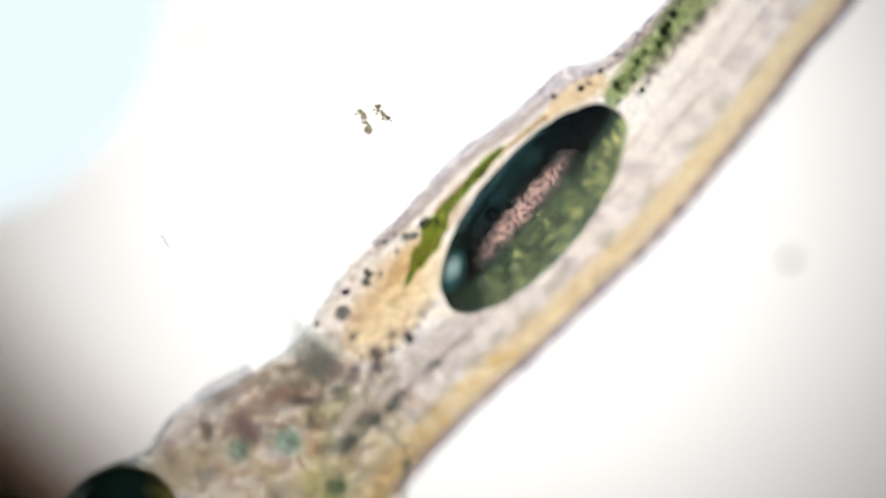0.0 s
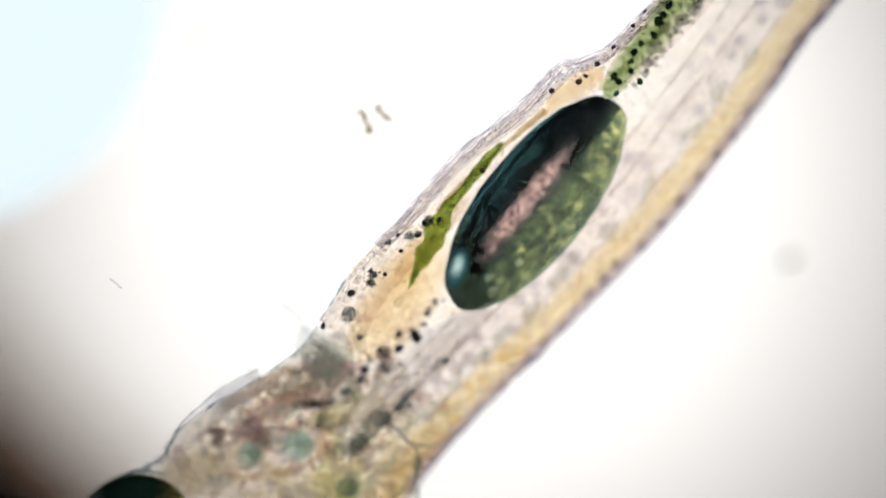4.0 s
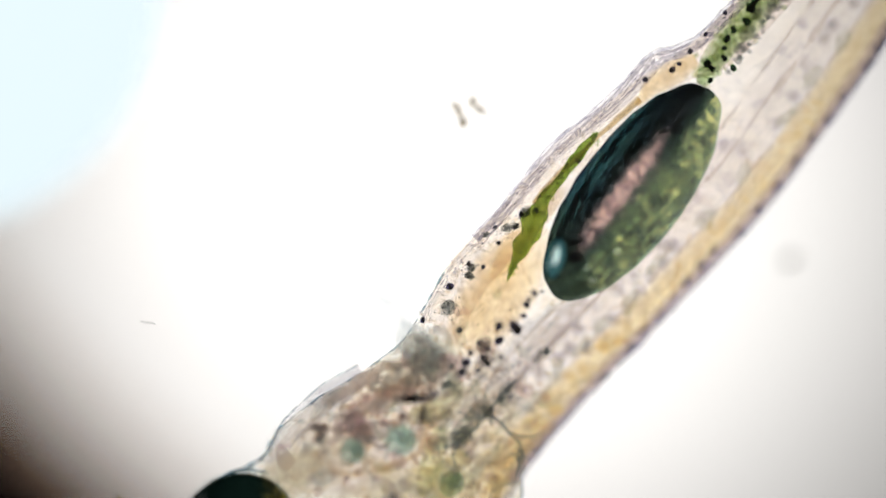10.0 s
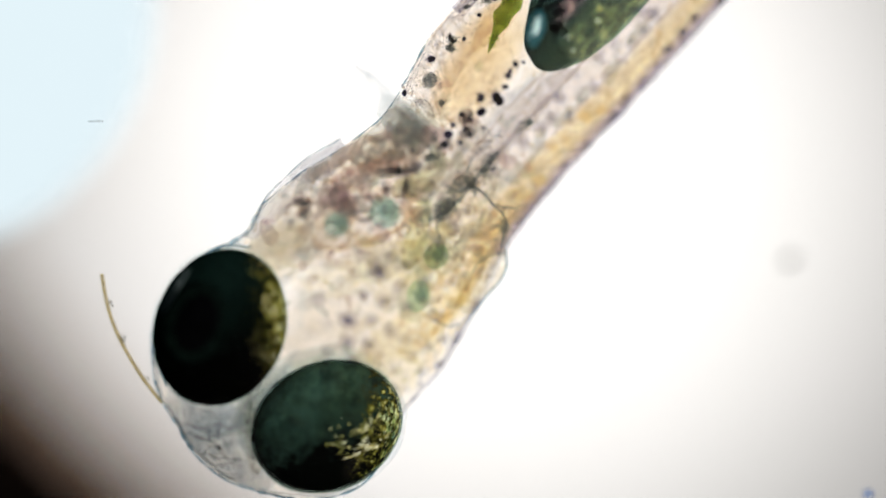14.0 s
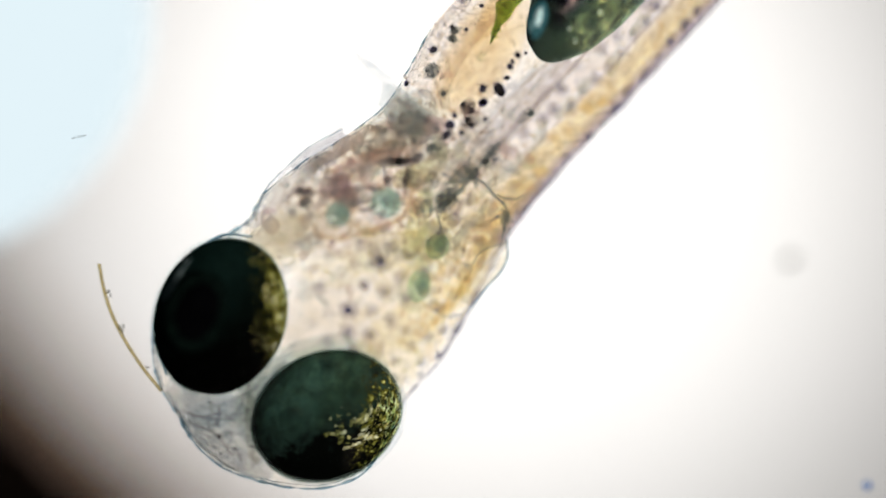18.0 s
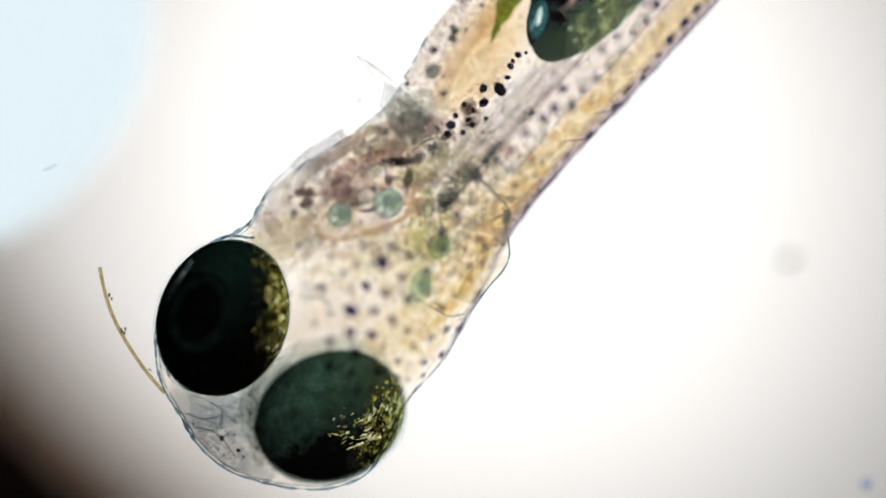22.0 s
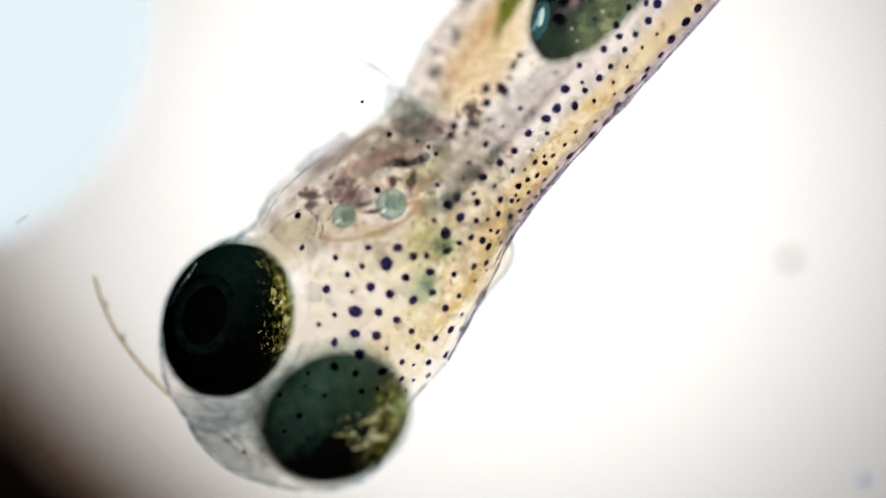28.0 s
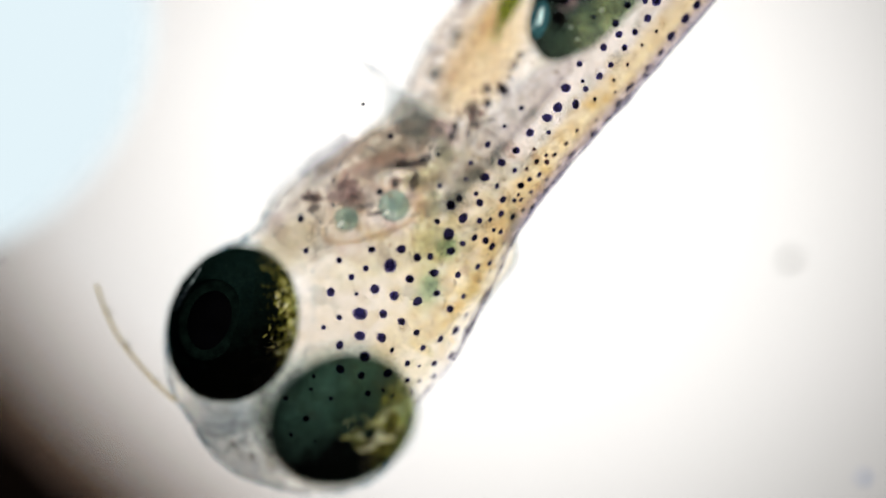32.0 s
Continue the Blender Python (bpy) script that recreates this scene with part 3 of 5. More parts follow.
# ---- eyes ----
def eye_black(name, x, y, a, b, angle, dark, haze, haze_side, gold_side, reach, fade):
    """Dark globe: a hazy sheen painted into its colour towards one side, mottled gold that gathers towards another.
    Sides are weights of u, v and a shift.
    """
    m, nt, out = nodes_of(name)
    p = nt.nodes.new("ShaderNodeBsdfPrincipled")
    u, v = across(nt, q(x, y), angle, a, b)
    n1, n2, n3 = noise_of(nt, 24, 4, 0.65), noise_of(nt, 5, 4, 0.7, (4, 1, 8)), noise_of(nt, 12, 4, 0.65, (7, 7, 2))

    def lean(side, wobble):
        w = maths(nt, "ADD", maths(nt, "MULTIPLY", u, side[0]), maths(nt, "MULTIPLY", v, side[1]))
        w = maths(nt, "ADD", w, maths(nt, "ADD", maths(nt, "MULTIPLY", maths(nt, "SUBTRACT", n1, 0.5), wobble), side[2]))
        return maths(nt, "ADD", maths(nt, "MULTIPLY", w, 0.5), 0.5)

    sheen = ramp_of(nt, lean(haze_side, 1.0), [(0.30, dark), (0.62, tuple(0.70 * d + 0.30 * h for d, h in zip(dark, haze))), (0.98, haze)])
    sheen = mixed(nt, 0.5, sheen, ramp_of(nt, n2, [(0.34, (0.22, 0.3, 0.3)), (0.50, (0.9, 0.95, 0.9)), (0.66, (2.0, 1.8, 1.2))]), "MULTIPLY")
    mask = ramp_of(nt, lean(gold_side, 0.4), [(0.50, (0, 0, 0)), (0.95, (1, 1, 1))])
    grain = maths(nt, "ADD", maths(nt, "MULTIPLY", n3, 0.62), maths(nt, "MULTIPLY", n2, 0.38))
    val = maths(nt, "ADD", maths(nt, "MULTIPLY", maths(nt, "SUBTRACT", grain, 0.5), 3.6), maths(nt, "MULTIPLY", mask, reach))
    shown = maths(nt, "MULTIPLY", ramp_of(nt, val, [(0.20, (0, 0, 0)), (0.32, (1, 1, 1))]), ramp_of(nt, mask, [(0.08, (0, 0, 0)), (0.35, (1, 1, 1))]))
    tint = ramp_of(nt, val, [(0.24, (0.010, 0.010, 0.003)), (0.40, (0.055, 0.052, 0.010)), (0.56, (0.22, 0.20, 0.035)), (0.72, (0.66, 0.66, 0.20)), (0.90, (1.0, 0.98, 0.62))])
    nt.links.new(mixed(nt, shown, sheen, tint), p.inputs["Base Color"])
    p.inputs["Roughness"].default_value = 0.55
    p.inputs["Specular IOR Level"].default_value = 0.0
    tr, mx = nt.nodes.new("ShaderNodeBsdfTransparent"), nt.nodes.new("ShaderNodeMixShader")     # the pigment thins out at the rim
    tr.inputs["Color"].default_value = (0.80, 0.92, 0.88, 1)
    rim = maths(nt, "ADD", maths(nt, "MULTIPLY", u, u), maths(nt, "MULTIPLY", v, v))
    nt.links.new(ramp_of(nt, rim, [(fade, (0, 0, 0)), (1.0, (0.7, 0.7, 0.7))]), mx.inputs[0])
    nt.links.new(p.outputs[0], mx.inputs[1])
    nt.links.new(tr.outputs[0], mx.inputs[2])
    nt.links.new(mx.outputs[0], out.inputs["Surface"])
    return m


def gold(name, colour, rough, bright):
    m, nt, out = nodes_of(name)
    p = nt.nodes.new("ShaderNodeBsdfPrincipled")
    info = nt.nodes.new("ShaderNodeObjectInfo")
    c = ramp_of(nt, info.outputs["Random"], [(0.1, tuple(v * 0.5 for v in colour)), (0.45, colour), (0.75, bright)])
    nt.links.new(mixed(nt, 0.6, c, ramp_of(nt, noise_of(nt, 4, 3), [(0.35, (0.5, 0.5, 0.4)), (0.5, (1, 1, 1))]), "MULTIPLY"), p.inputs["Base Color"])
    p.inputs["Roughness"].default_value, p.inputs["Metallic"].default_value = rough, 0.0
    nt.links.new(p.outputs[0], out.inputs["Surface"])
    return m


M_GOLD = gold("gold_fleck", (1.0, 0.85, 0.30), 0.3, (1.0, 0.97, 0.70))
M_LIME = gold("lime_fleck", (0.50, 0.66, 0.20), 0.4, (0.86, 1.0, 0.58))
M_OLIVEFLECK = gold("olive_fleck", (0.30, 0.27, 0.05), 0.45, (0.50, 0.46, 0.12))

rnd = random.Random(11)


def fleck_mesh(name, material, seed, ragged=0.45, n=12, dome=0.35):
    """A small uneven plate of radius 1, thick in the middle."""
    g = random.Random(seed)
    bm = bmesh.new()
    ph = [g.uniform(0, 6.28) for _ in range(4)]
    rim = []
    for k in range(n):
        a = 2 * math.pi * k / n
        r = 1 + ragged * (0.5 * math.sin(2 * a + ph[0]) + 0.35 * math.sin(3 * a + ph[1]) + 0.4 * math.sin(5 * a + ph[2])) * 0.6
        rim.append((math.cos(a) * r, math.sin(a) * r))
    low = [bm.verts.new((x, y, -0.05)) for x, y in rim]
    mid = [bm.verts.new((x * 0.62, y * 0.62, dome * 0.8)) for x, y in rim]
    top, bot = bm.verts.new((0, 0, dome)), bm.verts.new((0, 0, -0.12))
    for k in range(n):
        j = (k + 1) % n
        bm.faces.new((low[k], low[j], mid[j], mid[k]))
        bm.faces.new((mid[k], mid[j], top))
        bm.faces.new((low[j], low[k], bot))
    bmesh.ops.recalc_face_normals(bm, faces=bm.faces)
    me = bpy.data.meshes.new(name)
    bm.to_mesh(me)
    bm.free()
    me.materials.append(material)
    for p in me.polygons:
        p.use_smooth = True
    return me


def stud(name, me, parent, place, normal, r, turn, long=1.0, lift=0.0, label=""):
    """One plate laid on a surface; r in plan units."""
    ob = new(name, me)
    ob.parent = parent
    rot = normal.to_track_quat("Z", "Y")
    ob.matrix_basis = Matrix.LocRotScale(place + normal * (lift * MM), rot @ Euler((0, 0, turn)).to_quaternion(), Vector((r * long, r / long, r * 0.8)) * (U * MM))
    if label:
        tagged(ob, label)
    return ob


def eyeball(x, y, z, a, b, c, angle, matter, pupil, patches, label):
    bm = ball(x, y, z, a, b, c, angle, 0.02, 1, 28, 44)
    bmesh.ops.recalc_face_normals(bm, faces=bm.faces)
    tree = BVHTree.FromBMesh(bm)
    e = part("eye", bm, eye_black("eye_globe", x, y, a, b, angle, *matter), larva, label)
    if pupil:
        px, py, pa, pb = pupil
        part("pupil", ball(px, py, z + 0.92 * c, pa, pb, 0.035, angle, 0.03, 2, 14, 28), opaque("pupil", (0.0005, 0.0005, 0.0006), (0.0008, 0.0008, 0.001), 40, 1.0), e, "black pupil")
        bm = ball(px, py, z + 0.90 * c, pa + 14, pb + 13, 0.028, angle, 0.03, 2, 14, 28)
        part("iris", bm, opaque("iris", (0.0024, 0.0052, 0.0040), (0.0008, 0.0018, 0.0015), 20, 1.0), e)
    meshes = [fleck_mesh("gold_fleck", M_GOLD, 40 + i, 1.3, 15, 0.12) for i in range(4)] + [fleck_mesh("gold_fleck", M_OLIVEFLECK, 50 + i, 1.3, 15, 0.12) for i in range(4)] + [fleck_mesh("gold_fleck", M_LIME, 60 + i, 1.3, 15, 0.12) for i in range(4)]
    for fx, fy, sx, sy, count, bright, size in patches:
        for _ in range(count):
            X, Y = fx + rnd.gauss(0, sx), fy + rnd.gauss(0, sy)
            hit = tree.ray_cast(q(X, Y, 2.0), Vector((0, 0, -1)))
            if not hit[0] or hit[1].z < 0.12:
                continue
            me = meshes[rnd.randrange(4) + (8 if bright > 1 else 0 if rnd.random() < bright else 4)]
            stud("gold_fleck", me, e, hit[0], hit[1], size * rnd.choice((0.4, 0.6, 0.9, 1.4, 2.5)), rnd.uniform(-.7, .1), rnd.uniform(1.2, 2.3), 0.0005)
    return e


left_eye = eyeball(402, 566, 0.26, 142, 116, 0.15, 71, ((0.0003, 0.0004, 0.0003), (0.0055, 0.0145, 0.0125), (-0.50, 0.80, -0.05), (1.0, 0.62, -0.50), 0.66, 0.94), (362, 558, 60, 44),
    ((468, 462, 10, 9, 16, 0.4, 1.0), (495, 502, 8, 14, 30, 0.7, 1.3), (514, 545, 4, 24, 30, 1.5, 1.2), (506, 558, 7, 22, 34, 0.9, 1.4), (496, 608, 8, 15, 26, 0.8, 1.3), (484, 532, 4, 5, 12, 1.0, 0.8), (470, 612, 7, 6, 9, 1.0, 0.7),
     (470, 570, 12, 30, 10, 0.1, 0.9)),
    "black-green eye with gold flecks")
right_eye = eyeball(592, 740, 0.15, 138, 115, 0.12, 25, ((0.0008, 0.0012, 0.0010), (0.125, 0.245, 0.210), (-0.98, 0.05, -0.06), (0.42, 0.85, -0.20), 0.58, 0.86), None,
    ((640, 790, 12, 4, 18, 0.7, 1.1), (668, 774, 16, 4, 38, 0.9, 1.2), (698, 756, 10, 6, 30, 0.9, 1.2), (706, 722, 8, 22, 70, 1.5, 1.3), (650, 742, 24, 9, 50, 0.4, 1.3), (612, 772, 8, 9, 14, 0.4, 1.1), (690, 718, 16, 10, 22, 0.25, 1.3)),
    "dark green eye with gold flecks under spotted skin")
# added teal mass that paints a haze round the right eye's upper edge
flesh("eye_haze", 566, 706, 0.22, 146, 104, 0.14, 26, (.36, .48, .46), (.24, .36, .33), .05, 3, "", 40)
part("cornea", ball(401, 566, 0.26, 149, 120, 0.156, 72, 0.02, 3, 18, 36), M_CORNEA, left_eye)
part("cornea", ball(596, 741, 0.15, 142, 119, 0.126, 25, 0.02, 3, 18, 36), M_CORNEA, right_eye)
# highlight on the wet eye, painted as a thin pale crescent
part("sheen", ball(322, 506, 0.365, 34, 3.2, 0.003, 58, 0.9, 3, 14, 40, 14.0), opaque("eye_highlight", (0.13, 0.16, 0.16), (0.015, 0.02, 0.021), 7, 0.4), left_eye, "pale painted highlight on the eye")
part("eye_rim", tube([(458, 424, .27, 2.0, .004), (400, 424, .25, 3, .006), (340, 470, .22, 3.2, .006), (303, 540, .22, 3.2, .006), (292, 610, .22, 3.2, .006), (308, 672, .22, 2.2, .004)], 40, 8), M_EDGE, left_eye)

# ---- ear stones ----
def ear_stone(x, y, z, r, stretch, angle, label, matter=M_OTOLITH):
    o = part("ear_stone", ball(x, y, z, r * stretch, r, r * U * 0.8, angle, 0.03, x, 16, 26), matter, larva, label)
    pts = [(x + math.cos(k / 12 * 6.2832) * r * 0.96, y + math.sin(k / 12 * 6.2832) * r * 0.96, z, 2.0, 0.003) for k in range(13)]
    # dark core, set off to the right as the stone's painted shaded side
    part("core", ball(x + 0.22 * r, y - 0.12 * r, z, 0.66 * r * stretch, 0.6 * r, 0.5 * r * U, angle, 0.25, x, 12, 20), tissue("stone_core_shade", (.70, .80, .78), (.42, .56, .56), 12, 4, 0.0, grain=.3, lens=(z, 0.5 * r * U)), o)
    if stretch == 1.0:
        part("rim", tube(pts, 40, 6), M_RIM, o)
        # bright highlight on the stone, built as a small pale flat ball
        part("glint", ball(x - 0.5 * r, y + 0.45 * r, z + r * U * 0.75, 6, 2.6, 0.002, 30, 0.2, 1, 6, 8), M_OFFWHITE, o)
    return o


M_OFFWHITE = opaque("off_white", (0.9, 0.95, 0.9), (0.75, 0.85, 0.8), 5, 0.25)
ear_stone(692, 361, 0.33, 27, 1.0, 0, "round pale teal ear stone")
ear_stone(608, 382, 0.32, 21, 1.0, 0, "small round pale teal ear stone")
ear_stone(784, 437, 0.22, 21, 1.15, 60, "blurred green ear stone deep in the head", M_DEEPSTONE)
ear_stone(752, 508, 0.20, 21, 1.4, 78, "blurred green ear stone deep in the head", M_DEEPSTONE)
flesh("green_glow", 782, 430, .18, 60, 38, .05, 60, (.86, .91, .78), (.70, .80, .64), .3, 3, "", 24)
flesh("green_glow", 752, 500, .18, 56, 32, .05, 75, (.84, .90, .76), (.70, .80, .66), .3, 5, "", 24)
cord("ear_capsule", [(566, 398, .31, 4, .012), (572, 420, .31, 5, .012), (620, 424, .31, 5, .012), (680, 405, .31, 5, .012), (722, 385, .31, 6, .012), (738, 345, .31, 5, .012), (730, 320, .31, 4, .012)],
     (.80, .68, .50), (.66, .52, .36), .3, 2, "thin brown wall of the ear", 20)

# ---- dark tissue patches ----
def smudge(x, y, z, a, b, angle, pale, deep, rough=0.8, seed=1.0, name="pigment_patch", c=0.02):
    return flesh(name, x, y, z, a, b, c, angle, pale, deep, rough, seed, "", 14, 5, 0.4, 14.0)


INK, COAL = (.22, .20, .22), (.05, .045, .05)
for row in ((548, 346, .33, 20, 8, -8), (550, 362, .32, 14, 8, 20), (718, 288, .33, 32, 9, 6), (748, 280, .33, 14, 9, 30), (696, 322, .33, 11, 7, 80),
            (729, 318, .33, 18, 8, 80), (835, 190, .26, 15, 13, 60), (838, 218, .26, 17, 11, 20), (797, 240, .27, 12, 8, 30), (642, 362, .33, 18, 5, 15), (660, 374, .33, 18, 4, 10)):
    smudge(*row, INK, COAL, 0.5, row[0])
for row in ((785, 360, .22, 40, 20, 20), (828, 312, .22, 40, 18, 50), (800, 335, .22, 30, 12, 60), (876, 275, .22, 30, 16, 60), (935, 205, .22, 22, 10, 45), (775, 262, .2, 24, 17, 80),
            (665, 300, .2, 40, 18, 10), (640, 345, .2, 30, 16, 20), (720, 250, .2, 40, 16, 40), (560, 300, .2, 40, 14, 45)):
    smudge(*row, (.80, .81, .79), (.56, .60, .60), 0.4, row[1])
for x, y in ((1180, 72), (1195, 42), (1228, 28), (1172, 100), (1252, 8)):
    X, Y = trunk(x, y)
    smudge(X, Y, .2, 16, 11, 50, (.5, .48, .46), (.2, .2, .2), 0.4, x)
# paired shades of the muscle blocks along the back
for i in range(11):
    f = i / 10
    p = glide([m[2:4] for m in ALL[10:17]], 11)[i]
    smudge(p[0] - 92 - 14 * (i % 2), p[1] - 60, .24, 30, 13, 30 + 20 * (i % 3), (.97, .95, .96), (.91, .885, .905), 0.9, i * 1.7)

for i, p in enumerate(glide([m[2:4] for m in ALL[9:18]], 15)):
    smudge(p[0] - 54 - 9 * (i % 2), p[1] - 42 + 5 * (i % 3), .24, 26, 11, 46 + 9 * (i % 3), (.86, .87, .80), (.72, .75, .67), 0.8, i * 2.3, "olive_shade")

# branching pigment cells of the shoulder girdle
M_BRANCH = tissue("branched_pigment", (.78, .80, .79), (.52, .56, .55), 12, 5, .003, grain=.4)


M_CORE = tissue("pigment_core", (.62, .66, .64), (.32, .37, .36), 10, 4, .003, grain=.4, lens=(.20, .012))


def star_cell(x, y, z, r, arms, seed, wide=4.0):
    g = random.Random(seed)
    bm = ball(x, y, z, r * .4, r * .26, .012, g.uniform(20, 70), .6, seed, 14, 26, 12)
    part("pigment_cell", bm, M_CORE, larva)
    for k in range(arms):
        a = 2 * math.pi * (k + g.uniform(-.25, .25)) / arms
        length = r * g.uniform(.6, 1.1)
        pts = [(x, y, z, wide, .006)]
        for f in (.35, .7, 1.0):
            a += g.uniform(-.35, .35)
            pts.append((x + math.cos(a) * length * f, y + math.sin(a) * length * f, z, wide * (1.05 - f) + .4, .004))
        part("pigment_branch", tube(pts, 14, 6, .5, seed + k), M_BRANCH, larva)


for row in ((772, 262, .21, 22, 5, 8, 3), (945, 200, .22, 16, 4, 9, 2), (715, 286, .25, 20, 4, 10, 3), (868, 286, .20, 14, 4, 12, 2)):
    star_cell(*row)
GRIT = []
for x, y, a, b, turn in ((690 - 43, 556, 15, 13, 70), (735 - 45, 486, 9, 7, 30), (730 - 45, 500, 9, 7, 0), (831 - 45, 390, 11, 8, 60), (797 - 45, 415, 11, 8, 20), (814 - 45, 412, 7, 5, 0), (712 - 45, 596, 6, 5, 0), (760 - 45, 428, 6, 4, 30)):
    smudge(*trunk(x, y), .165, a, b, turn, (.14, .16, .17), (.04, .05, .055), .5, x, "pigment_cell", .014)
    GRIT.append((x, y, a, b, turn))
M_SLATEVESSEL = tissue("slate_vessel", (.85, .89, .90), (.60, .66, .69), 7, 3, .003, grain=.4)
for pts, w in ((((768, 374), (797, 361), (822, 339), (842, 311), (858, 292), (878, 269), (892, 252)), 4.6), (((842, 311), (862, 322), (883, 343), (906, 370), (903, 396), (899, 424)), 3.0),
               (((883, 343), (912, 352), (938, 344)), 1.8),
               (((842, 311), (838, 286), (846, 262)), 1.6), (((797, 361), (786, 384), (790, 408)), 1.8), (((845, 470), (862, 445), (896, 430)), 1.6)):
    for twin in range(2):
        part("vessel", edge_line(pts, .205 + .012 * twin, 0, w * (.85 - .35 * twin), pts[0][0] * .1 + w + 9 * twin, 60, 3.5), M_SLATEVESSEL, larva, "slate-grey branching vessel")
for x, y, a, b, turn in ((795, 360, 20, 14, 20), (842, 310, 15, 10, 50), (878, 270, 8, 6, 0), (868, 284, 6, 5, 0), (884, 282, 6, 5, 40), (906, 384, 8, 15, 0)):
    smudge(x, y, .215, a, b, turn, (.74, .78, .78), (.46, .51, .54), .7, x + y, "pigment_cell", .012)
flesh("olive_tissue", 752, 302, .24, 58, 22, .06, 24, (.74, .73, .46), (.52, .54, .32), .5, 31, "olive tissue beside the ear", 18, 6, .3)
flesh("olive_tissue", 748, 398, .24, 70, 20, .06, 76, (.80, .80, .54), (.62, .64, .42), .5, 33, "", 18, 6, .3)
flesh("olive_tissue", 690, 452, .22, 120, 40, .06, 16, (.92, .90, .72), (.80, .79, .60), .5, 35, "", 24, 6, .3)
flesh("rosy_tissue", 776, 222, .27, 26, 16, .03, 0, (.86, .66, .66), (.66, .46, .48), .6, 37, "rosy tissue at the fin's root", 9, 4, .35, 14.0)
flesh("dark_olive_tissue", 786, 262, .27, 12, 22, .03, 10, (.46, .46, .34), (.24, .25, .18), .6, 39, "", 9, 4, .35, 14.0)
flesh("rosy_tissue", 660, 286, .31, 70, 16, .03, 18, (.86, .72, .70), (.66, .50, .50), .6, 41, "", 12, 4, .35, 20.0)

# ---- spots ----
SPOT_MESHES = [fleck_mesh("pigment_spot", M_SPOT, i, 0.14, 22, 0.12) for i in range(7)]
BLOT_MESHES = [fleck_mesh("pigment_spot", M_BLOT, 20 + i, 0.22, 30, 0.4) for i in range(6)]
RUST_MESHES = [fleck_mesh("rust_spot", M_RUST, 30 + i, 0.4, 12, 0.3) for i in range(4)]


def skin_spots(rows, meshes=SPOT_MESHES, name="pigment_spot", grow=0.96):
    for x, y, r in rows:
        place, normal = on_skin(x, y)
        stud(name, meshes[rnd.randrange(len(meshes))], larva, place, normal, r * grow * rnd.uniform(0.94, 1.06), rnd.uniform(0, 6), rnd.uniform(1.0, 1.12), 0.0015)


def deep_spots(rows, z, meshes=BLOT_MESHES):
    for x, y, r in rows:
        stud("pigment_spot", meshes[rnd.randrange(len(meshes))], larva, q(x, y, z + rnd.uniform(-.015, .015)), Vector((rnd.uniform(-.2, .2), rnd.uniform(-.2, .2), 1)).normalized(), 0.88 * r, rnd.uniform(0, 6), rnd.uniform(1, 1.15))


# top of the head
skin_spots(((535, 438, 6), (594, 456, 6), (615, 486, 6), (578, 512, 9), (564, 574, 5), (592, 557, 6), (623, 516, 4), (641, 471, 6),
            (652, 438, 7), (656, 508, 9), (629, 551, 13), (690, 520, 9), (670, 552, 8), (628, 590, 10), (666, 594, 9), (592, 606, 8)))
skin_spots(((636, 627, 11), (592, 648, 9), (629, 660, 7), (676, 657, 9), (702, 566, 8), (684, 467, 13), (704, 438, 9), (718, 491, 8),
            (732, 453, 8), (755, 452, 7), (761, 481, 9), (731, 531, 9), (765, 517, 7), (684, 616, 5), (728, 586, 6), (640, 692, 6), (667, 687, 4), (685, 697, 4)))
# nape and right cheek
skin_spots(((788, 413, 12), (791, 443, 8), (803, 485, 7), (812, 430, 6), (833, 420, 7), (853, 425, 8), (864, 436, 8), (838, 471, 7), (860, 465, 7), (885, 430, 5),
            (880, 410, 6), (868, 407, 5), (898, 435, 4), (882, 455, 4), (812, 523, 6), (788, 545, 8), (816, 556, 5), (797, 583, 8), (770, 598, 7)))
skin_spots(((739, 613, 6), (711, 640, 6), (731, 645, 4), (758, 641, 7), (788, 628, 9), (710, 670, 6), (731, 672, 4), (757, 664, 7), (718, 691, 5), (815, 582, 6), (860, 478, 4), (840, 497, 4)))
# shoulders
skin_spots(((793, 362, 9), (808, 350, 7), (814, 385, 10), (768, 390, 6), (843, 390, 6), (862, 388, 5), (844, 358, 8), (885, 353, 7), (902, 383, 7), (881, 378, 7),
            (905, 355, 5), (916, 354, 5), (838, 342, 5), (875, 329, 5), (917, 329, 7), (933, 318, 6), (950, 310, 6), (935, 340, 5), (920, 373, 6), (854, 313, 9)))
skin_spots(((884, 288, 8), (907, 302, 5), (910, 267, 7), (830, 288, 5), (860, 256, 6), (820, 316, 5), (774, 327, 5), (937, 366, 9), (914, 404, 7), (948, 347, 6), (958, 336, 5), (982, 318, 6)))
# row along the flank, and its regular run towards the tail
skin_spots(((935, 236, 8), (966, 210, 9), (985, 192, 10), (1000, 158, 9), (1017, 187, 8), (1035, 160, 6), (1060, 138, 7), (1080, 118, 6), (1068, 87, 7), (1105, 88, 6),
            (1124, 61, 6), (1147, 37, 8), (1163, 7, 10), (1025, 116, 6), (1030, 146, 4), (968, 236, 5), (890, 224, 4), (921, 192, 5), (1090, 45, 7), (1112, 14, 7)))
for i, p in enumerate(glide([(m[2] - 76, m[3] - 46) for m in ALL[14:24]], 26)):
    skin_spots(((p[0] + rnd.uniform(-16, 10), p[1] + rnd.uniform(-14, 14), rnd.uniform(5, 8)), (p[0] - 40 + rnd.uniform(-20, 20), p[1] - 22 + rnd.uniform(-20, 20), rnd.uniform(3, 7))))
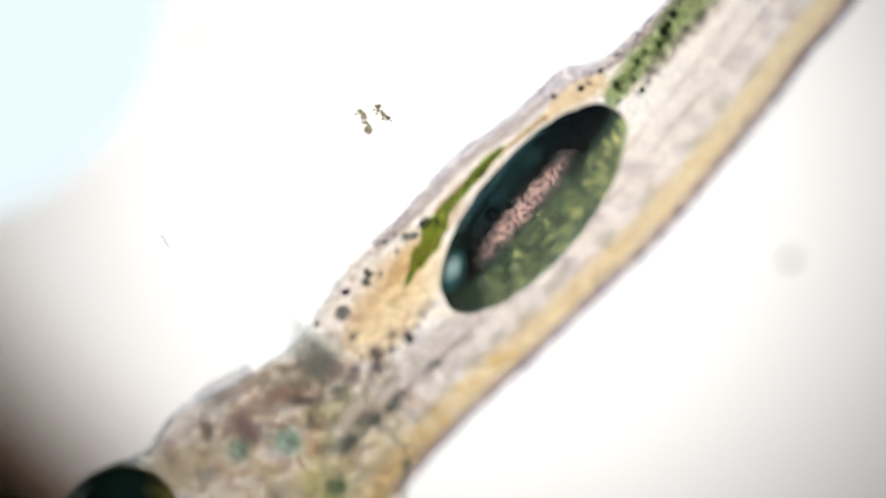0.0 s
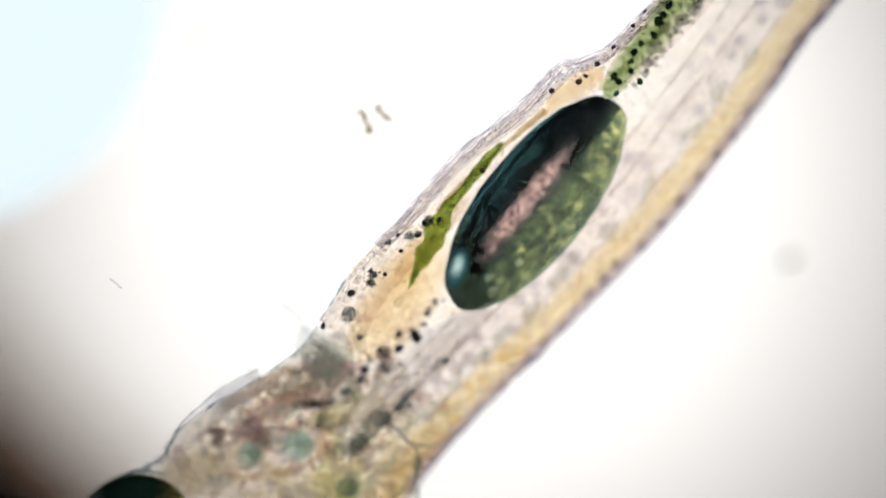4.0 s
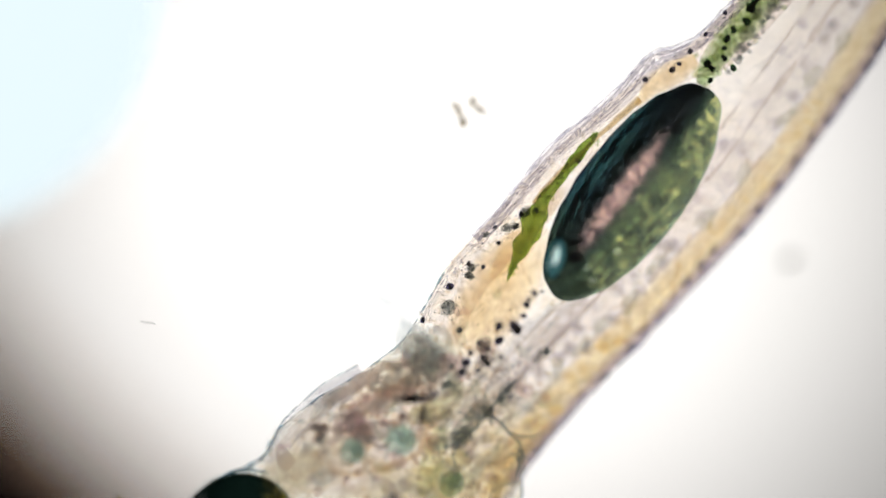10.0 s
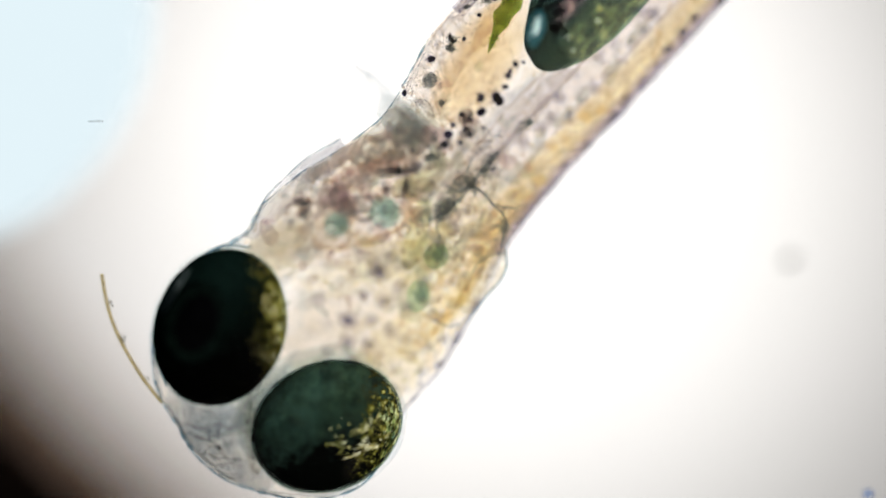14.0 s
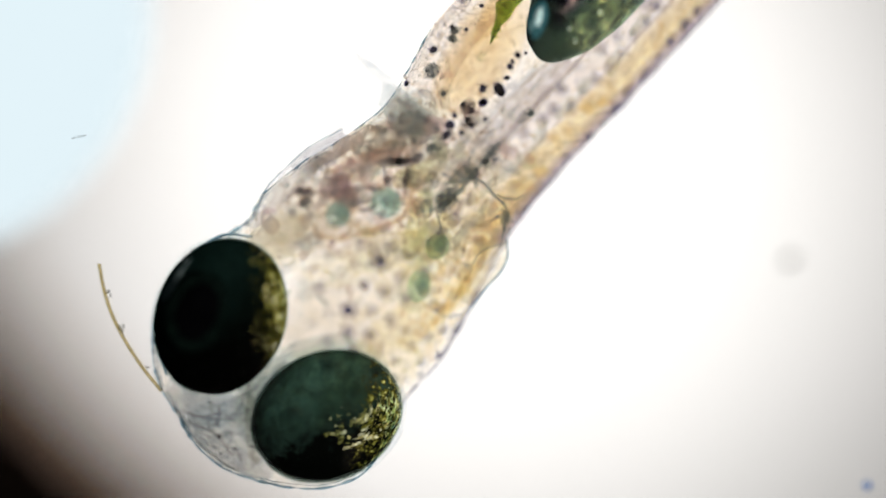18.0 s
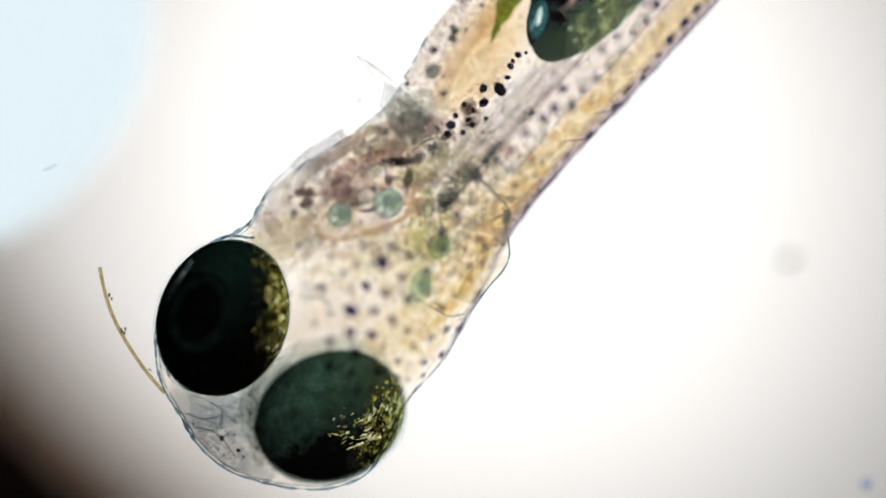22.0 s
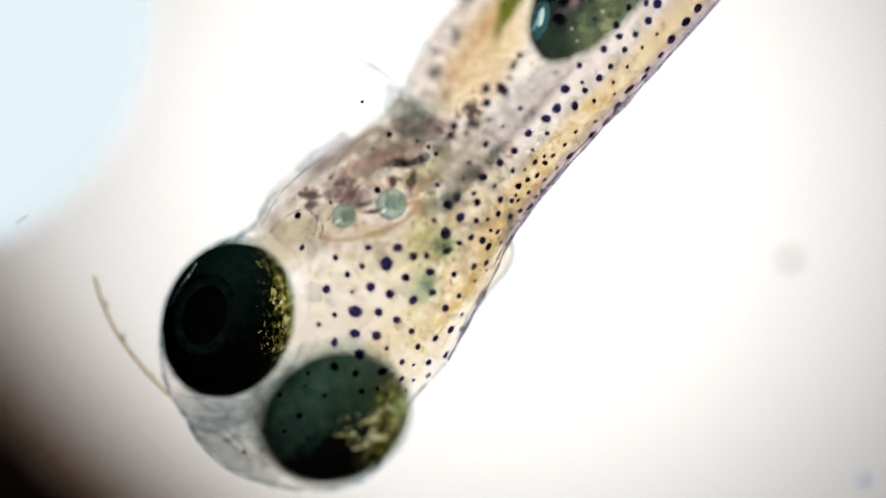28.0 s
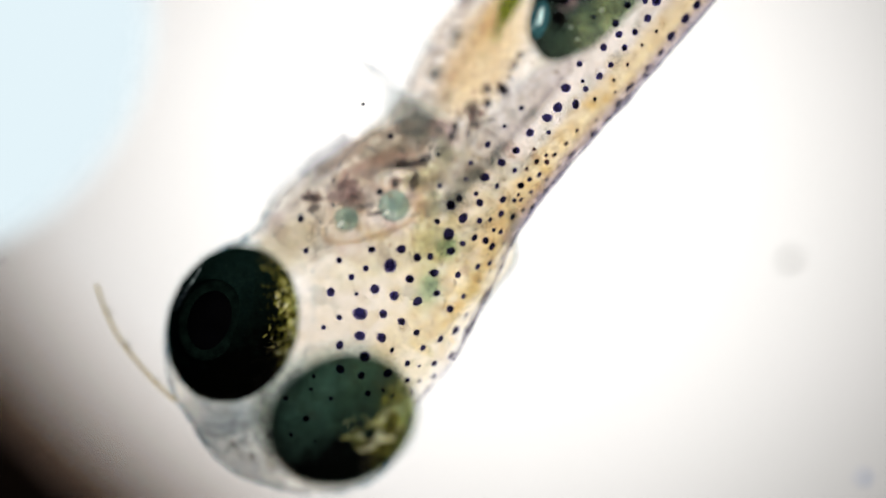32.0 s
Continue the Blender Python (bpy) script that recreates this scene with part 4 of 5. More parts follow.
# row along the ridge of the back
skin_spots(((998, 298, 8), (1008, 275, 8), (1047, 238, 9), (1073, 214, 8), (1092, 186, 9), (1114, 157, 10), (1140, 136, 8), (1146, 122, 7), (1169, 97, 8), (1188, 69, 9), (1214, 38, 9), (1235, 14, 9)), grow=1.08)
for i, s in enumerate(glide([(r[2], r[3]) for r in ALL[14:]], 46)):
    if s[1] < 0:
        skin_spots(((s[0] - 9 + rnd.uniform(-4, 2), s[1] + rnd.uniform(-6, 6), rnd.uniform(9, 13)),))
# small rust spots on the yellow muscle
skin_spots(((1018, 233, 5), (1053, 214, 4), (1051, 178, 5), (1087, 166, 4), (1085, 145, 4), (1110, 118, 4), (999, 256, 5), (978, 275, 6), (964, 288, 6), (946, 287, 6), (963, 276, 4),
            (985, 296, 5), (963, 318, 5), (942, 265, 4), (1136, 84, 4), (1162, 60, 4), (928, 300, 4), (912, 345, 4)), RUST_MESHES, "rust_spot")
# black chain beside the gut, under the skin
deep_spots(((889, 157, 13), (861, 182, 10), (860, 157, 9), (921, 97, 7), (908, 117, 7), (903, 137, 6), (803, 222, 10), (811, 205, 6), (797, 238, 8), (824, 235, 6), (865, 210, 5), (780, 228, 4)), .265)
deep_spots(((893, 163, 9), (935, 93, 4), (912, 108, 5), (834, 212, 6), (841, 222, 6), (826, 186, 6), (842, 196, 6)), .255)
# small spots on the gill cover and lips
deep_spots(((689, 238, 6), (660, 263, 4), (738, 250, 5), (735, 258, 3), (758, 260, 4), (772, 272, 5), (668, 336, 7), (585, 314, 4), (585, 358, 4), (527, 381, 7), (745, 280, 5)), .38)
deep_spots(((401, 779, 5), (431, 800, 5), (464, 762, 8), (452, 735, 4), (463, 797, 4), (423, 773, 3), (440, 812, 3), (477, 800, 3), (388, 744, 2)), .30)
skin_spots(((530, 735, 6), (503, 763, 4), (495, 698, 5), (545, 775, 3), (540, 683, 4), (545, 660, 4), (575, 700, 4)))
# belly wall
deep_spots([(*trunk(x, y), r) for x, y, r in ((651, 518, 8), (602, 577, 6), (685, 479, 5), (710, 484, 5), (738, 442, 5), (767, 415, 5), (805, 385, 6), (732, 414, 4), (778, 392, 6),
            (880, 298, 6), (1000, 155, 6), (1048, 138, 7), (1060, 128, 5), (1080, 106, 6), (1108, 76, 5), (1142, 38, 5), (1163, 12, 4))], .155)
deep_spots([(*trunk(x, y), r) for x, y, r in ((1110, 128, 9), (1118, 137, 7), (1140, 118, 7), (1140, 101, 6), (1145, 84, 8), (1157, 69, 7), (1180, 54, 9), (1188, 30, 11), (1195, 18, 9), (1115, 158, 6), (1156, 136, 7), (1205, 0, 10))], .17,
           [fleck_mesh("pigment_spot", halo_spot("dark_green_pigment", (0.012, 0.036, 0.024), (0.26, 0.40, 0.22)), 70 + i, 0.3, 22) for i in range(3)])
deep_spots([(*trunk(x, y), r) for x, y, r in ((890, 362, 10), (880, 440, 12), (872, 470, 14), (905, 420, 8), (1062, 244, 9), (975, 350, 6))], .33)

# ---- membranes ----
M_EDGE2 = tissue("membrane_edge", (.78, .82, .85), (.56, .60, .64), 16, 5, .003, grain=.3)
M_WRINKLE = tissue("wrinkle", (.82, .86, .88), (.60, .67, .72), 14, 5, .002, grain=.3)
M_JAW = tissue("jaw_skin", (.95, .95, .955), (.83, .82, .84), 12, 5, .003, grain=.3)
part("belly_fold", sheet([trunk(x, y) for x, y in ((690, 428), (745, 372), (800, 302), (850, 250), (900, 212), (950, 168), (985, 128), (1015, 104), (1055, 94), (1092, 76), (1132, 38), (1178, -10), (1240, -80))],
    [trunk(x, y) for x, y in ((705, 440), (760, 390), (815, 325), (868, 275), (918, 238), (968, 198), (1005, 160), (1035, 128), (1065, 116), (1102, 98), (1142, 62), (1190, 12), (1250, -60))], 60, 5, .008, .16, .17, .02, .14, 3),
    tissue("belly_fold", (.95, .945, .96), (.82, .81, .86), 9, 4, 0.004, grain=.35), larva, "grey fibrous fold along the belly")
BELLY = ((600, 572), (640, 496), (690, 432), (745, 378), (800, 308), (850, 256), (900, 218), (950, 174), (985, 134), (1015, 110), (1055, 100), (1092, 82), (1132, 44), (1178, -4), (1240, -74))
part("belly_wall", sheet([trunk(x, y) for x, y in BELLY], [trunk(x + 62, y + 48) for x, y in BELLY], 60, 7, .02, .185, .20, .015, .03, 5),
    tissue("belly_wall", (.965, .935, .915), (.88, .84, .82), 26, 6, 0.002, grain=.22), larva, "pale lilac translucent belly wall")
FIN_TOP, FIN_LOW = ((636, 100), (664, 116), (698, 142), (736, 180), (786, 232)), ((640, 112), (664, 160), (682, 200), (712, 236), (768, 246))
part("pectoral_fin", sheet(FIN_TOP, FIN_LOW, 28, 8, .006, .31, .28, .02, .3, 5), tissue("pectoral_fin", (.992, .994, .995), (.955, .968, .975), 12, 5, .003, grain=.15), larva, "thin grey-blue pectoral fin")
part("pectoral_fin", sheet(((686, 146), (712, 158), (742, 184), (786, 228)), ((676, 190), (698, 216), (726, 238), (774, 250)), 20, 6, .006, .29, .26, .02, .3, 15), tissue("fin_base", (.93, .94, .94), (.76, .79, .80), 11, 4, .003, grain=.25), larva, "grey-blue base of the pectoral fin")
for k in range(5):
    f = (k / 8) ** 1.5
    part("fin_ray", edge_line([(a[0] * (1 - f) + b[0] * f, a[1] * (1 - f) + b[1] * f) for a, b in zip(FIN_TOP, FIN_LOW)], .30, 0, 1.2 if k == 0 else 0.6, 60 + k, 30, 1.2), M_EDGE2 if k else M_WRINKLE, larva)
part("jaw_fold", sheet([(436, 405), (458, 382), (476, 340), (506, 307), (548, 269), (590, 244), (612, 228)], [(462, 410), (490, 392), (512, 365), (540, 340), (575, 312), (608, 288), (632, 262)], 36, 6, .008, .17, .2, .02, .08, 7), M_JAW, larva, "clear wrinkled skin of the jaw")
part("jaw_fold", sheet([(520, 300), (550, 268), (582, 250), (604, 228)], [(560, 312), (588, 296), (612, 280), (640, 255)], 24, 5, .006, .3, .26, .03, .15, 17), M_JAW, larva)
part("jaw_edge", edge_line(((446, 404), (464, 376), (478, 342), (508, 306), (550, 268), (592, 243), (614, 232)), .20, 0, 1.8, 71, 70, 2.0), M_WRINKLE, larva, "thin edge of the jaw skin")
part("gill_cover", sheet([(908, 425), (908, 455), (895, 482), (872, 508), (846, 540)], [(880, 420), (862, 450), (846, 474), (830, 494), (812, 530)], 24, 4, .008, .26, .26, 0, .1, 2), tissue("gill_cover", (.95, .92, .85), (.84, .79, .68), 18, 5, .002, grain=.25), larva, "cream translucent edge of the gill cover")
part("gill_cover_edge", tube([(906, 420, .27, 1.6, .003), (908, 455, .27, 1.8, .003), (895, 482, .27, 1.8, .003), (872, 508, .27, 1.8, .003), (838, 555, .27, 1.6, .003)], 26, 6), M_EDGE, larva)
for pts, w in ((((588, 314), (606, 272), (650, 238), (700, 212), (748, 206), (790, 222)), 1.8), (((604, 318), (622, 284), (660, 254), (704, 232), (744, 228)), 1.2), (((462, 398), (490, 350), (540, 300), (592, 262)), 1.4),
               (((476, 412), (510, 380), (545, 372), (570, 400), (566, 424)), 1.5),
               (((556, 420), (570, 372), (620, 345), (662, 300), (690, 292), (730, 300), (746, 340)), 1.3)):
    part("membrane_edge", edge_line(pts, .37, 0, w, pts[0][0], 60, 2.0), M_EDGE2, larva)
for pts in (((770, 330), (850, 258), (915, 195), (985, 112), (1040, 60)), ((800, 345), (868, 280), (932, 214), (1012, 126)), ((782, 300), (846, 236), (905, 172), (960, 112))):
    part("membrane_edge", edge_line(pts, .27, 0, 2.6, pts[0][1], 80, 2.0), M_CORNEA, larva)
# fine wrinkles and vessels
for pts in (((318, 700), (352, 705), (392, 715), (430, 708)), ((340, 700), (366, 722), (398, 728), (418, 716)), ((452, 690), (486, 672), (520, 640), (540, 600)), ((440, 700), (480, 682), (515, 650), (532, 610)), ((430, 712), (470, 694), (508, 664)),
            ((352, 742), (392, 752), (420, 780), (452, 812)), ((372, 800), (400, 782), (424, 760)), ((470, 640), (502, 660), (520, 690)), ((545, 470), (548, 520), (544, 570)), ((520, 440), (536, 480), (540, 530))):
    part("skin_wrinkle", edge_line(pts, .33, 0, 1.3, pts[0][0] * .37, 40, 2.0), M_WRINKLE, larva)
for pts in (((336, 735), (370, 745), (405, 738), (430, 752)), ((352, 760), (388, 768), (410, 790), (425, 812)), ((380, 715), (402, 730), (398, 760)), ((445, 700), (462, 712), (470, 735)),
            
            ((880, 390), (905, 372), (935, 350)), ((765, 540), (800, 560), (830, 556)), ((1000, 250), (1040, 245), (1062, 232)), ((1055, 200), (1085, 195), (1104, 180)), 
            ((690, 330), (688, 300), (672, 290)), ((735, 270), (760, 250), (782, 246), (800, 258))):
    part("vessel", tube([(x, y, .27, 1.5, .003) for x, y in pts], 20, 5, .3, pts[0][0]), M_GREY, larva)
for pts in (((640, 300), (662, 330), (690, 332)), ((560, 300), (600, 275), (650, 250)), ((650, 285), (690, 262), (730, 262)), ((600, 262), (640, 240), (700, 222))):
    cord("gill_arch", [(x, y, .26, 9, .01) for x, y in pts], (.84, .74, .66), (.62, .52, .46), .5, pts[0][0], "", 14, 5, .3, 20)

# ---- grain of the flesh: tiny granules and strands that nobody could count ----
def through_body(x, y):
    up = SKIN_TREE.ray_cast(q(x, y, 2.0), Vector((0, 0, -1)))[0]
    low = SKIN_TREE.ray_cast(q(x, y, -2.0), Vector((0, 0, 1)))[0]
    return (low.z / MM, up.z / MM) if up and low else None


def granule_matter(name, stops, power=0.5):
    """Each granule has a tint of its own; power: how dense it is."""
    stops = [(f, tuple(v ** power for v in c)) for f, c in stops]
    m, nt, out = nodes_of(name)
    geo = nt.nodes.new("ShaderNodeNewGeometry")
    clear_shader(nt, out, ramp_of(nt, geo.outputs["Random Per Island"], stops), (.5, .45, .4), 0.003, 0.0)
    return m


def grains(name, count, region, sizes, material, seed, flat=1.0, near_top=False):
    """region(g) gives a place in the plan; all granules are one mesh."""
    g = random.Random(seed)
    verts, faces = [], []
    made = 0
    while made < count:
        x, y = region(g)
        span = through_body(x, y)
        if not span:
            continue
        made += 1
        lo, hi = span
        z = hi - 0.004 if near_top else g.uniform(lo + .1 * (hi - lo), hi - .06 * (hi - lo))
        r = sizes[0] + (sizes[1] - sizes[0]) * g.random() ** 2.2
        if r > 5 and not all(inside(q(x + dx * r * 1.7, y + dy * r * 1.7)) for dx, dy in ((1, 0), (-1, 0), (0, 1), (0, -1))):
            continue
        o, k = q(x, y, z), len(verts)
        turn, long = g.uniform(0, 6.28), g.uniform(1.0, 1.6)
        n = 6 if r < 6 else 9
        for i in range(n):
            a = 2 * math.pi * i / n
            w = r * g.uniform(.75, 1.2)
            X, Y = math.cos(a) * w * long, math.sin(a) * w / long
            verts.append(o + Vector((X * math.cos(turn) - Y * math.sin(turn), X * math.sin(turn) + Y * math.cos(turn), 0)) * (U * MM))
        verts.append(o + Vector((0, 0, r * U * MM * .6 * flat)))
        verts.append(o - Vector((0, 0, r * U * MM * .6 * flat)))
        for i in range(n):
            faces.append((k + i, k + (i + 1) % n, k + n))
            faces.append((k + (i + 1) % n, k + i, k + n + 1))
    me = bpy.data.meshes.new(name)
    me.from_pydata([tuple(v) for v in verts], [], faces)
    me.materials.append(material)
    ob = new(name, me)
    ob.parent = larva
    return tagged(ob, kind="stuff")


def along_body(g, first, last):
    s = PATH[int(g.uniform(first, last) * (len(PATH) - 1))]
    f = g.random()
    return s[0] + (s[2] - s[0]) * f, s[1] + (s[3] - s[1]) * f


PATH = glide(ALL, 400)
BROWNS = [(0.0, root((.88, .80, .68))), (0.3, root((.72, .62, .48))), (0.55, root((.88, .79, .72))), (0.75, root((.72, .61, .50))), (0.92, root((.60, .54, .48))), (1.0, root((.34, .30, .30)))]
PALES = [(0.0, root((.96, .92, .84))), (0.35, root((.90, .80, .62))), (0.6, root((.94, .89, .85))), (0.8, root((.91, .90, .80))), (1.0, root((.76, .66, .56)))]
grains("granular_tissue", 1800, lambda g: along_body(g, .33, .62), (1.6, 4.6), granule_matter("granule", BROWNS, .28), 1)
grains("granular_tissue", 500, lambda g: along_body(g, .16, .36), (1.2, 2.6), granule_matter("head_granule", BROWNS, .3), 9)
grains("granular_tissue", 900, lambda g: (g.gauss(690, 120), g.gauss(330, 90)), (1.6, 6.0), granule_matter("gill_granule", BROWNS, .42), 2)
grains("cellular_tissue", 800, lambda g: along_body(g, .16, .6), (7, 20), granule_matter("cell", PALES, .11), 3, .25)
grains("cellular_tissue", 200, lambda g: (g.gauss(680, 130), g.gauss(340, 90)), (7, 20), granule_matter("gill_cell", [(0.0, root((.90, .76, .74))), (0.3, root((.68, .74, .66))), (0.5, root((.80, .68, .72))), (0.75, root((.62, .68, .70))), (1.0, root((.60, .50, .46)))], .45), 4, .25)
grains("cellular_tissue", 240, lambda g: (g.gauss(830, 80), g.gauss(470, 110)), (6, 18), granule_matter("yellow_cell", [(0.0, root((.96, .86, .58))), (0.5, root((.90, .78, .56))), (0.8, root((.80, .80, .60))), (1.0, root((.66, .60, .40)))], .18), 5, .25)
grains("cellular_tissue", 200, lambda g: (lambda p: (p[0] + g.gauss(0, 22), p[1] + g.gauss(0, 22)))(glide([m[:2] for m in MUSCLE[:10]], 60)[g.randrange(60)]), (5, 16), granule_matter("muscle_cell", [(0.0, root((.96, .84, .54))), (0.6, root((.86, .70, .44))), (1.0, root((.74, .58, .42)))], .2), 6, .25)


def strands(name, count, region, seed, material, aim=0.9, spread=.7, top=False, wander=.3):
    """Fine curved fibres, joined."""
    g = random.Random(seed)
    verts, faces = [], []
    made = 0
    while made < count:
        x, y = region(g)
        span = through_body(x, y)
        if not span:
            continue
        made += 1
        z = span[1] - .004 if top else g.uniform(span[0] + .2 * (span[1] - span[0]), span[1])
        a = aim + g.gauss(0, spread)
        r, last = g.uniform(.5, 1.0), None
        for i in range(7):
            o = q(x, y, z)
            side = Vector((-math.sin(a), math.cos(a), 0)) * (r * U * MM)
            ring = [len(verts) + k for k in range(3)]
            verts += [o + side, o - side, o + Vector((0, 0, r * U * MM))]
            if last:
                for k in range(3):
                    faces.append((last[k], last[(k + 1) % 3], ring[(k + 1) % 3], ring[k]))
            last = ring
            step = g.uniform(5, 9)
            a += g.gauss(0, wander)
            x, y = x + math.cos(a) * step, y - math.sin(a) * step
            z = min(z, 0.44)
            if not inside(q(x, y)):
                break
    me = bpy.data.meshes.new(name)
    me.from_pydata([tuple(v) for v in verts], [], faces)
    me.materials.append(material)
    ob = new(name, me)
    ob.parent = larva
    return tagged(ob, kind="stuff")


GREYS = [(0.0, root((.70, .71, .70))), (0.5, root((.52, .54, .54))), (1.0, root((.30, .32, .34)))]
GREENS = [(0.0, root((.64, .66, .38))), (0.4, root((.46, .52, .22))), (0.75, root((.24, .38, .14))), (1.0, root((.12, .18, .08)))]


def heap(name, x, y, z, sx, sy, turn, count, sizes, stops, seed, power=1.0):
    """A loose heap of granules at one depth."""
    g = random.Random(seed)
    verts, faces = [], []
    c, s_ = math.cos(radians(turn)), math.sin(radians(turn))
    for _ in range(count):
        u, v = g.gauss(0, sx), g.gauss(0, sy)
        X, Y = x + u * c + v * s_, y - u * s_ + v * c
        if not inside(q(X, Y)):
            continue
        o, k, r = q(X, Y, z + g.gauss(0, .008)), len(verts), g.uniform(*sizes)
        for i in range(7):
            a, w = 6.2832 * i / 7, r * g.uniform(.7, 1.25)
            verts.append(o + Vector((math.cos(a) * w, math.sin(a) * w, 0)) * (U * MM))
        verts += [o + Vector((0, 0, r * U * MM * .5)), o - Vector((0, 0, r * U * MM * .5))]
        for i in range(7):
            faces += [(k + i, k + (i + 1) % 7, k + 7), (k + (i + 1) % 7, k + i, k + 8)]
    me = bpy.data.meshes.new(name)
    me.from_pydata([tuple(v) for v in verts], [], faces)
    me.materials.append(granule_matter(name, stops, power))
    ob = new(name, me)
    ob.parent = larva
    return tagged(ob, kind="stuff")


for x, y, a, b, g, n in ((640, 555, 30, 24, 40, 60), (690, 490, 26, 16, 50, 44), (752, 425, 26, 12, 50, 40), (664, 600, 22, 12, 30, 30)):
    heap("belly_stipple", *trunk(x, y), .165, a, b, g, n, (0.8, 1.8), GREYS, x, .9)
for x, y, a, b, turn in GRIT:
    heap("pigment_grit", *trunk(x, y), .168, .55 * a, .55 * b, turn, int(2.2 * a), (1.2, 3.2), GREYS, x + 2, .7)
for k, (x, y) in enumerate(glide(((640, 500), (745, 376), (850, 254), (950, 172), (1015, 108), (1092, 80), (1178, -4), (1240, -74)), 16)):
    heap("rim_stipple", *trunk(x + 8, y + 8), .16, 26, 7, 47, 46, (0.8, 2.2), [(0.0, root((.80, .79, .84))), (0.6, root((.62, .61, .68))), (1.0, root((.36, .36, .44)))], 90 + k, .8)
for k, (x, y) in enumerate(glide(((760, 490), (782, 444), (800, 405), (826, 362), (850, 328), (876, 296), (905, 262)), 9)):
    heap("gall_tissue", *trunk(x, y), .18, 8, 4, 55, 20, (1.5, 4), GREENS, k, .35)
for k, (x, y) in enumerate(glide(((1108, 140), (1135, 105), (1165, 66), (1200, 22), (1240, -30), (1290, -95)), 10)):
    heap("gut_tissue", *trunk(x, y), .18, 17, 13, 50, 26, (2, 7), GREENS, 20 + k, .2)
for k, (x, y) in enumerate(glide(((1165, 118), (1195, 75), (1228, 32), (1262, -12)), 5)):
    heap("grey_pigment", *trunk(x, y), .19, 16, 5, 52, 26, (1.5, 6), GREYS, 40 + k, .45)
for x, y, a, b, g, n in ((545, 342, 11, 5, -10, 40), (716, 286, 14, 5, -8, 44), (606, 335, 16, 10, 20, 40), (835, 195, 9, 9, 60, 40), (727, 318, 9, 4, 70, 26), (694, 322, 6, 5, 60, 20)):
    heap("dark_tissue", x, y, .33, a, b, g, n, (1.5, 4.5), [(0.0, root((.50, .36, .34))), (0.5, root((.30, .22, .22))), (1.0, root((.14, .10, .11)))], x + 1, .4)

for x, y, a, b, g, n, z in ((728, 204, 26, 12, -44, 60, .29), (760, 226, 18, 10, -30, 40, .28), (690, 244, 30, 14, 40, 50, .27), (650, 270, 34, 14, 40, 50, .27)):
    heap("fin_root_tissue", x, y, z, a, b, g, n, (2, 8), [(0.0, root((.78, .80, .80))), (0.4, root((.62, .62, .62))), (0.7, root((.70, .58, .54))), (1.0, root((.40, .42, .44)))], x + 5, .3)
for x, y, a, b, g, n in ((778, 366, 20, 9, 10, 60), (798, 348, 12, 7, 60, 40), (826, 308, 16, 9, 40, 60), (846, 318, 14, 5, -50, 30), (812, 330, 14, 6, 60, 34), (868, 282, 9, 5, 60, 24), (886, 262, 7, 5, 60, 16), (900, 390, 10, 14, 20, 34), (905, 412, 6, 12, 0, 20)):
    heap("slate_pigment", x, y, .24, a, b, g, n, (1.5, 5.0), [(0.0, root((.66, .72, .68))), (0.5, root((.46, .52, .53))), (1.0, root((.22, .26, .29)))], x + 3, .28)

M_STRAND = granule_matter("strand", [(0.0, root((.84, .76, .64))), (0.5, root((.72, .64, .56))), (1.0, root((.50, .44, .42)))], .36)
strands("fibrous_tissue", 300, lambda g: along_body(g, .36, .62), 1, M_STRAND)
strands("fibrous_tissue", 160, lambda g: (g.gauss(680, 110), g.gauss(300, 80)), 2, M_STRAND, .7)
strands("fibrous_tissue", 120, lambda g: (g.gauss(800, 60), g.gauss(90, 90)), 3, M_STRAND, 1.2)

M_BLUESTRAND = granule_matter("blue_strand", [(0.0, root((.66, .74, .80))), (0.5, root((.50, .60, .68))), (1.0, root((.30, .38, .46)))], .28)
strands("fibrous_tissue", 34, lambda g: (g.gauss(405, 45), g.gauss(765, 40)), 5, M_BLUESTRAND, 2.3, .9)
strands("fibrous_tissue", 60, lambda g: (g.gauss(470, 25), g.gauss(690, 25)), 6, M_BLUESTRAND, .5, .5)
strands("fibrous_tissue", 140, lambda g: (lambda p: (p[0] + g.gauss(8, 26), p[1] + g.gauss(8, 26)))(glide([r[:2] for r in MUSCLE[:10]], 60)[g.randrange(60)]), 7, M_STRAND, .84, .12, True, .08)
heap("snout_grain", 405, 770, .24, 46, 36, 40, 90, (1.2, 4.0), [(0.0, root((.74, .80, .84))), (0.6, root((.55, .62, .66))), (1.0, root((.24, .26, .30)))], 77, .4)

# ---- things in the water ----
M_DUST = tissue("dust", (.60, .54, .43), (.36, .32, .25), 8, 3, 0.011, grain=.4)
M_ALGA = tissue("alga", (.74, .65, .38), (.48, .42, .22), 7, 3, 0.011, grain=.35)
M_GREYDUST = tissue("grey_dust", (.40, .40, .36), (.24, .25, .23), 10, 4, 0.007, grain=.3)


def own(x, y, z):
    return q(x + 700, y + 400, z)


def clump(grains, seed, label):
    c = thing("debris_clump", label, "debris", "debris on the slide")
    g = random.Random(seed)
    for x, y, r in grains:
        part("grain", ball(x + 700, y + 400, r * U * .8, 1.3 * r, 1.3 * r * g.uniform(.6, .9), r * U * .8, g.uniform(0, 180), .5, g.random() * 9, 8, 12, 8), M_DUST, c)
    return c


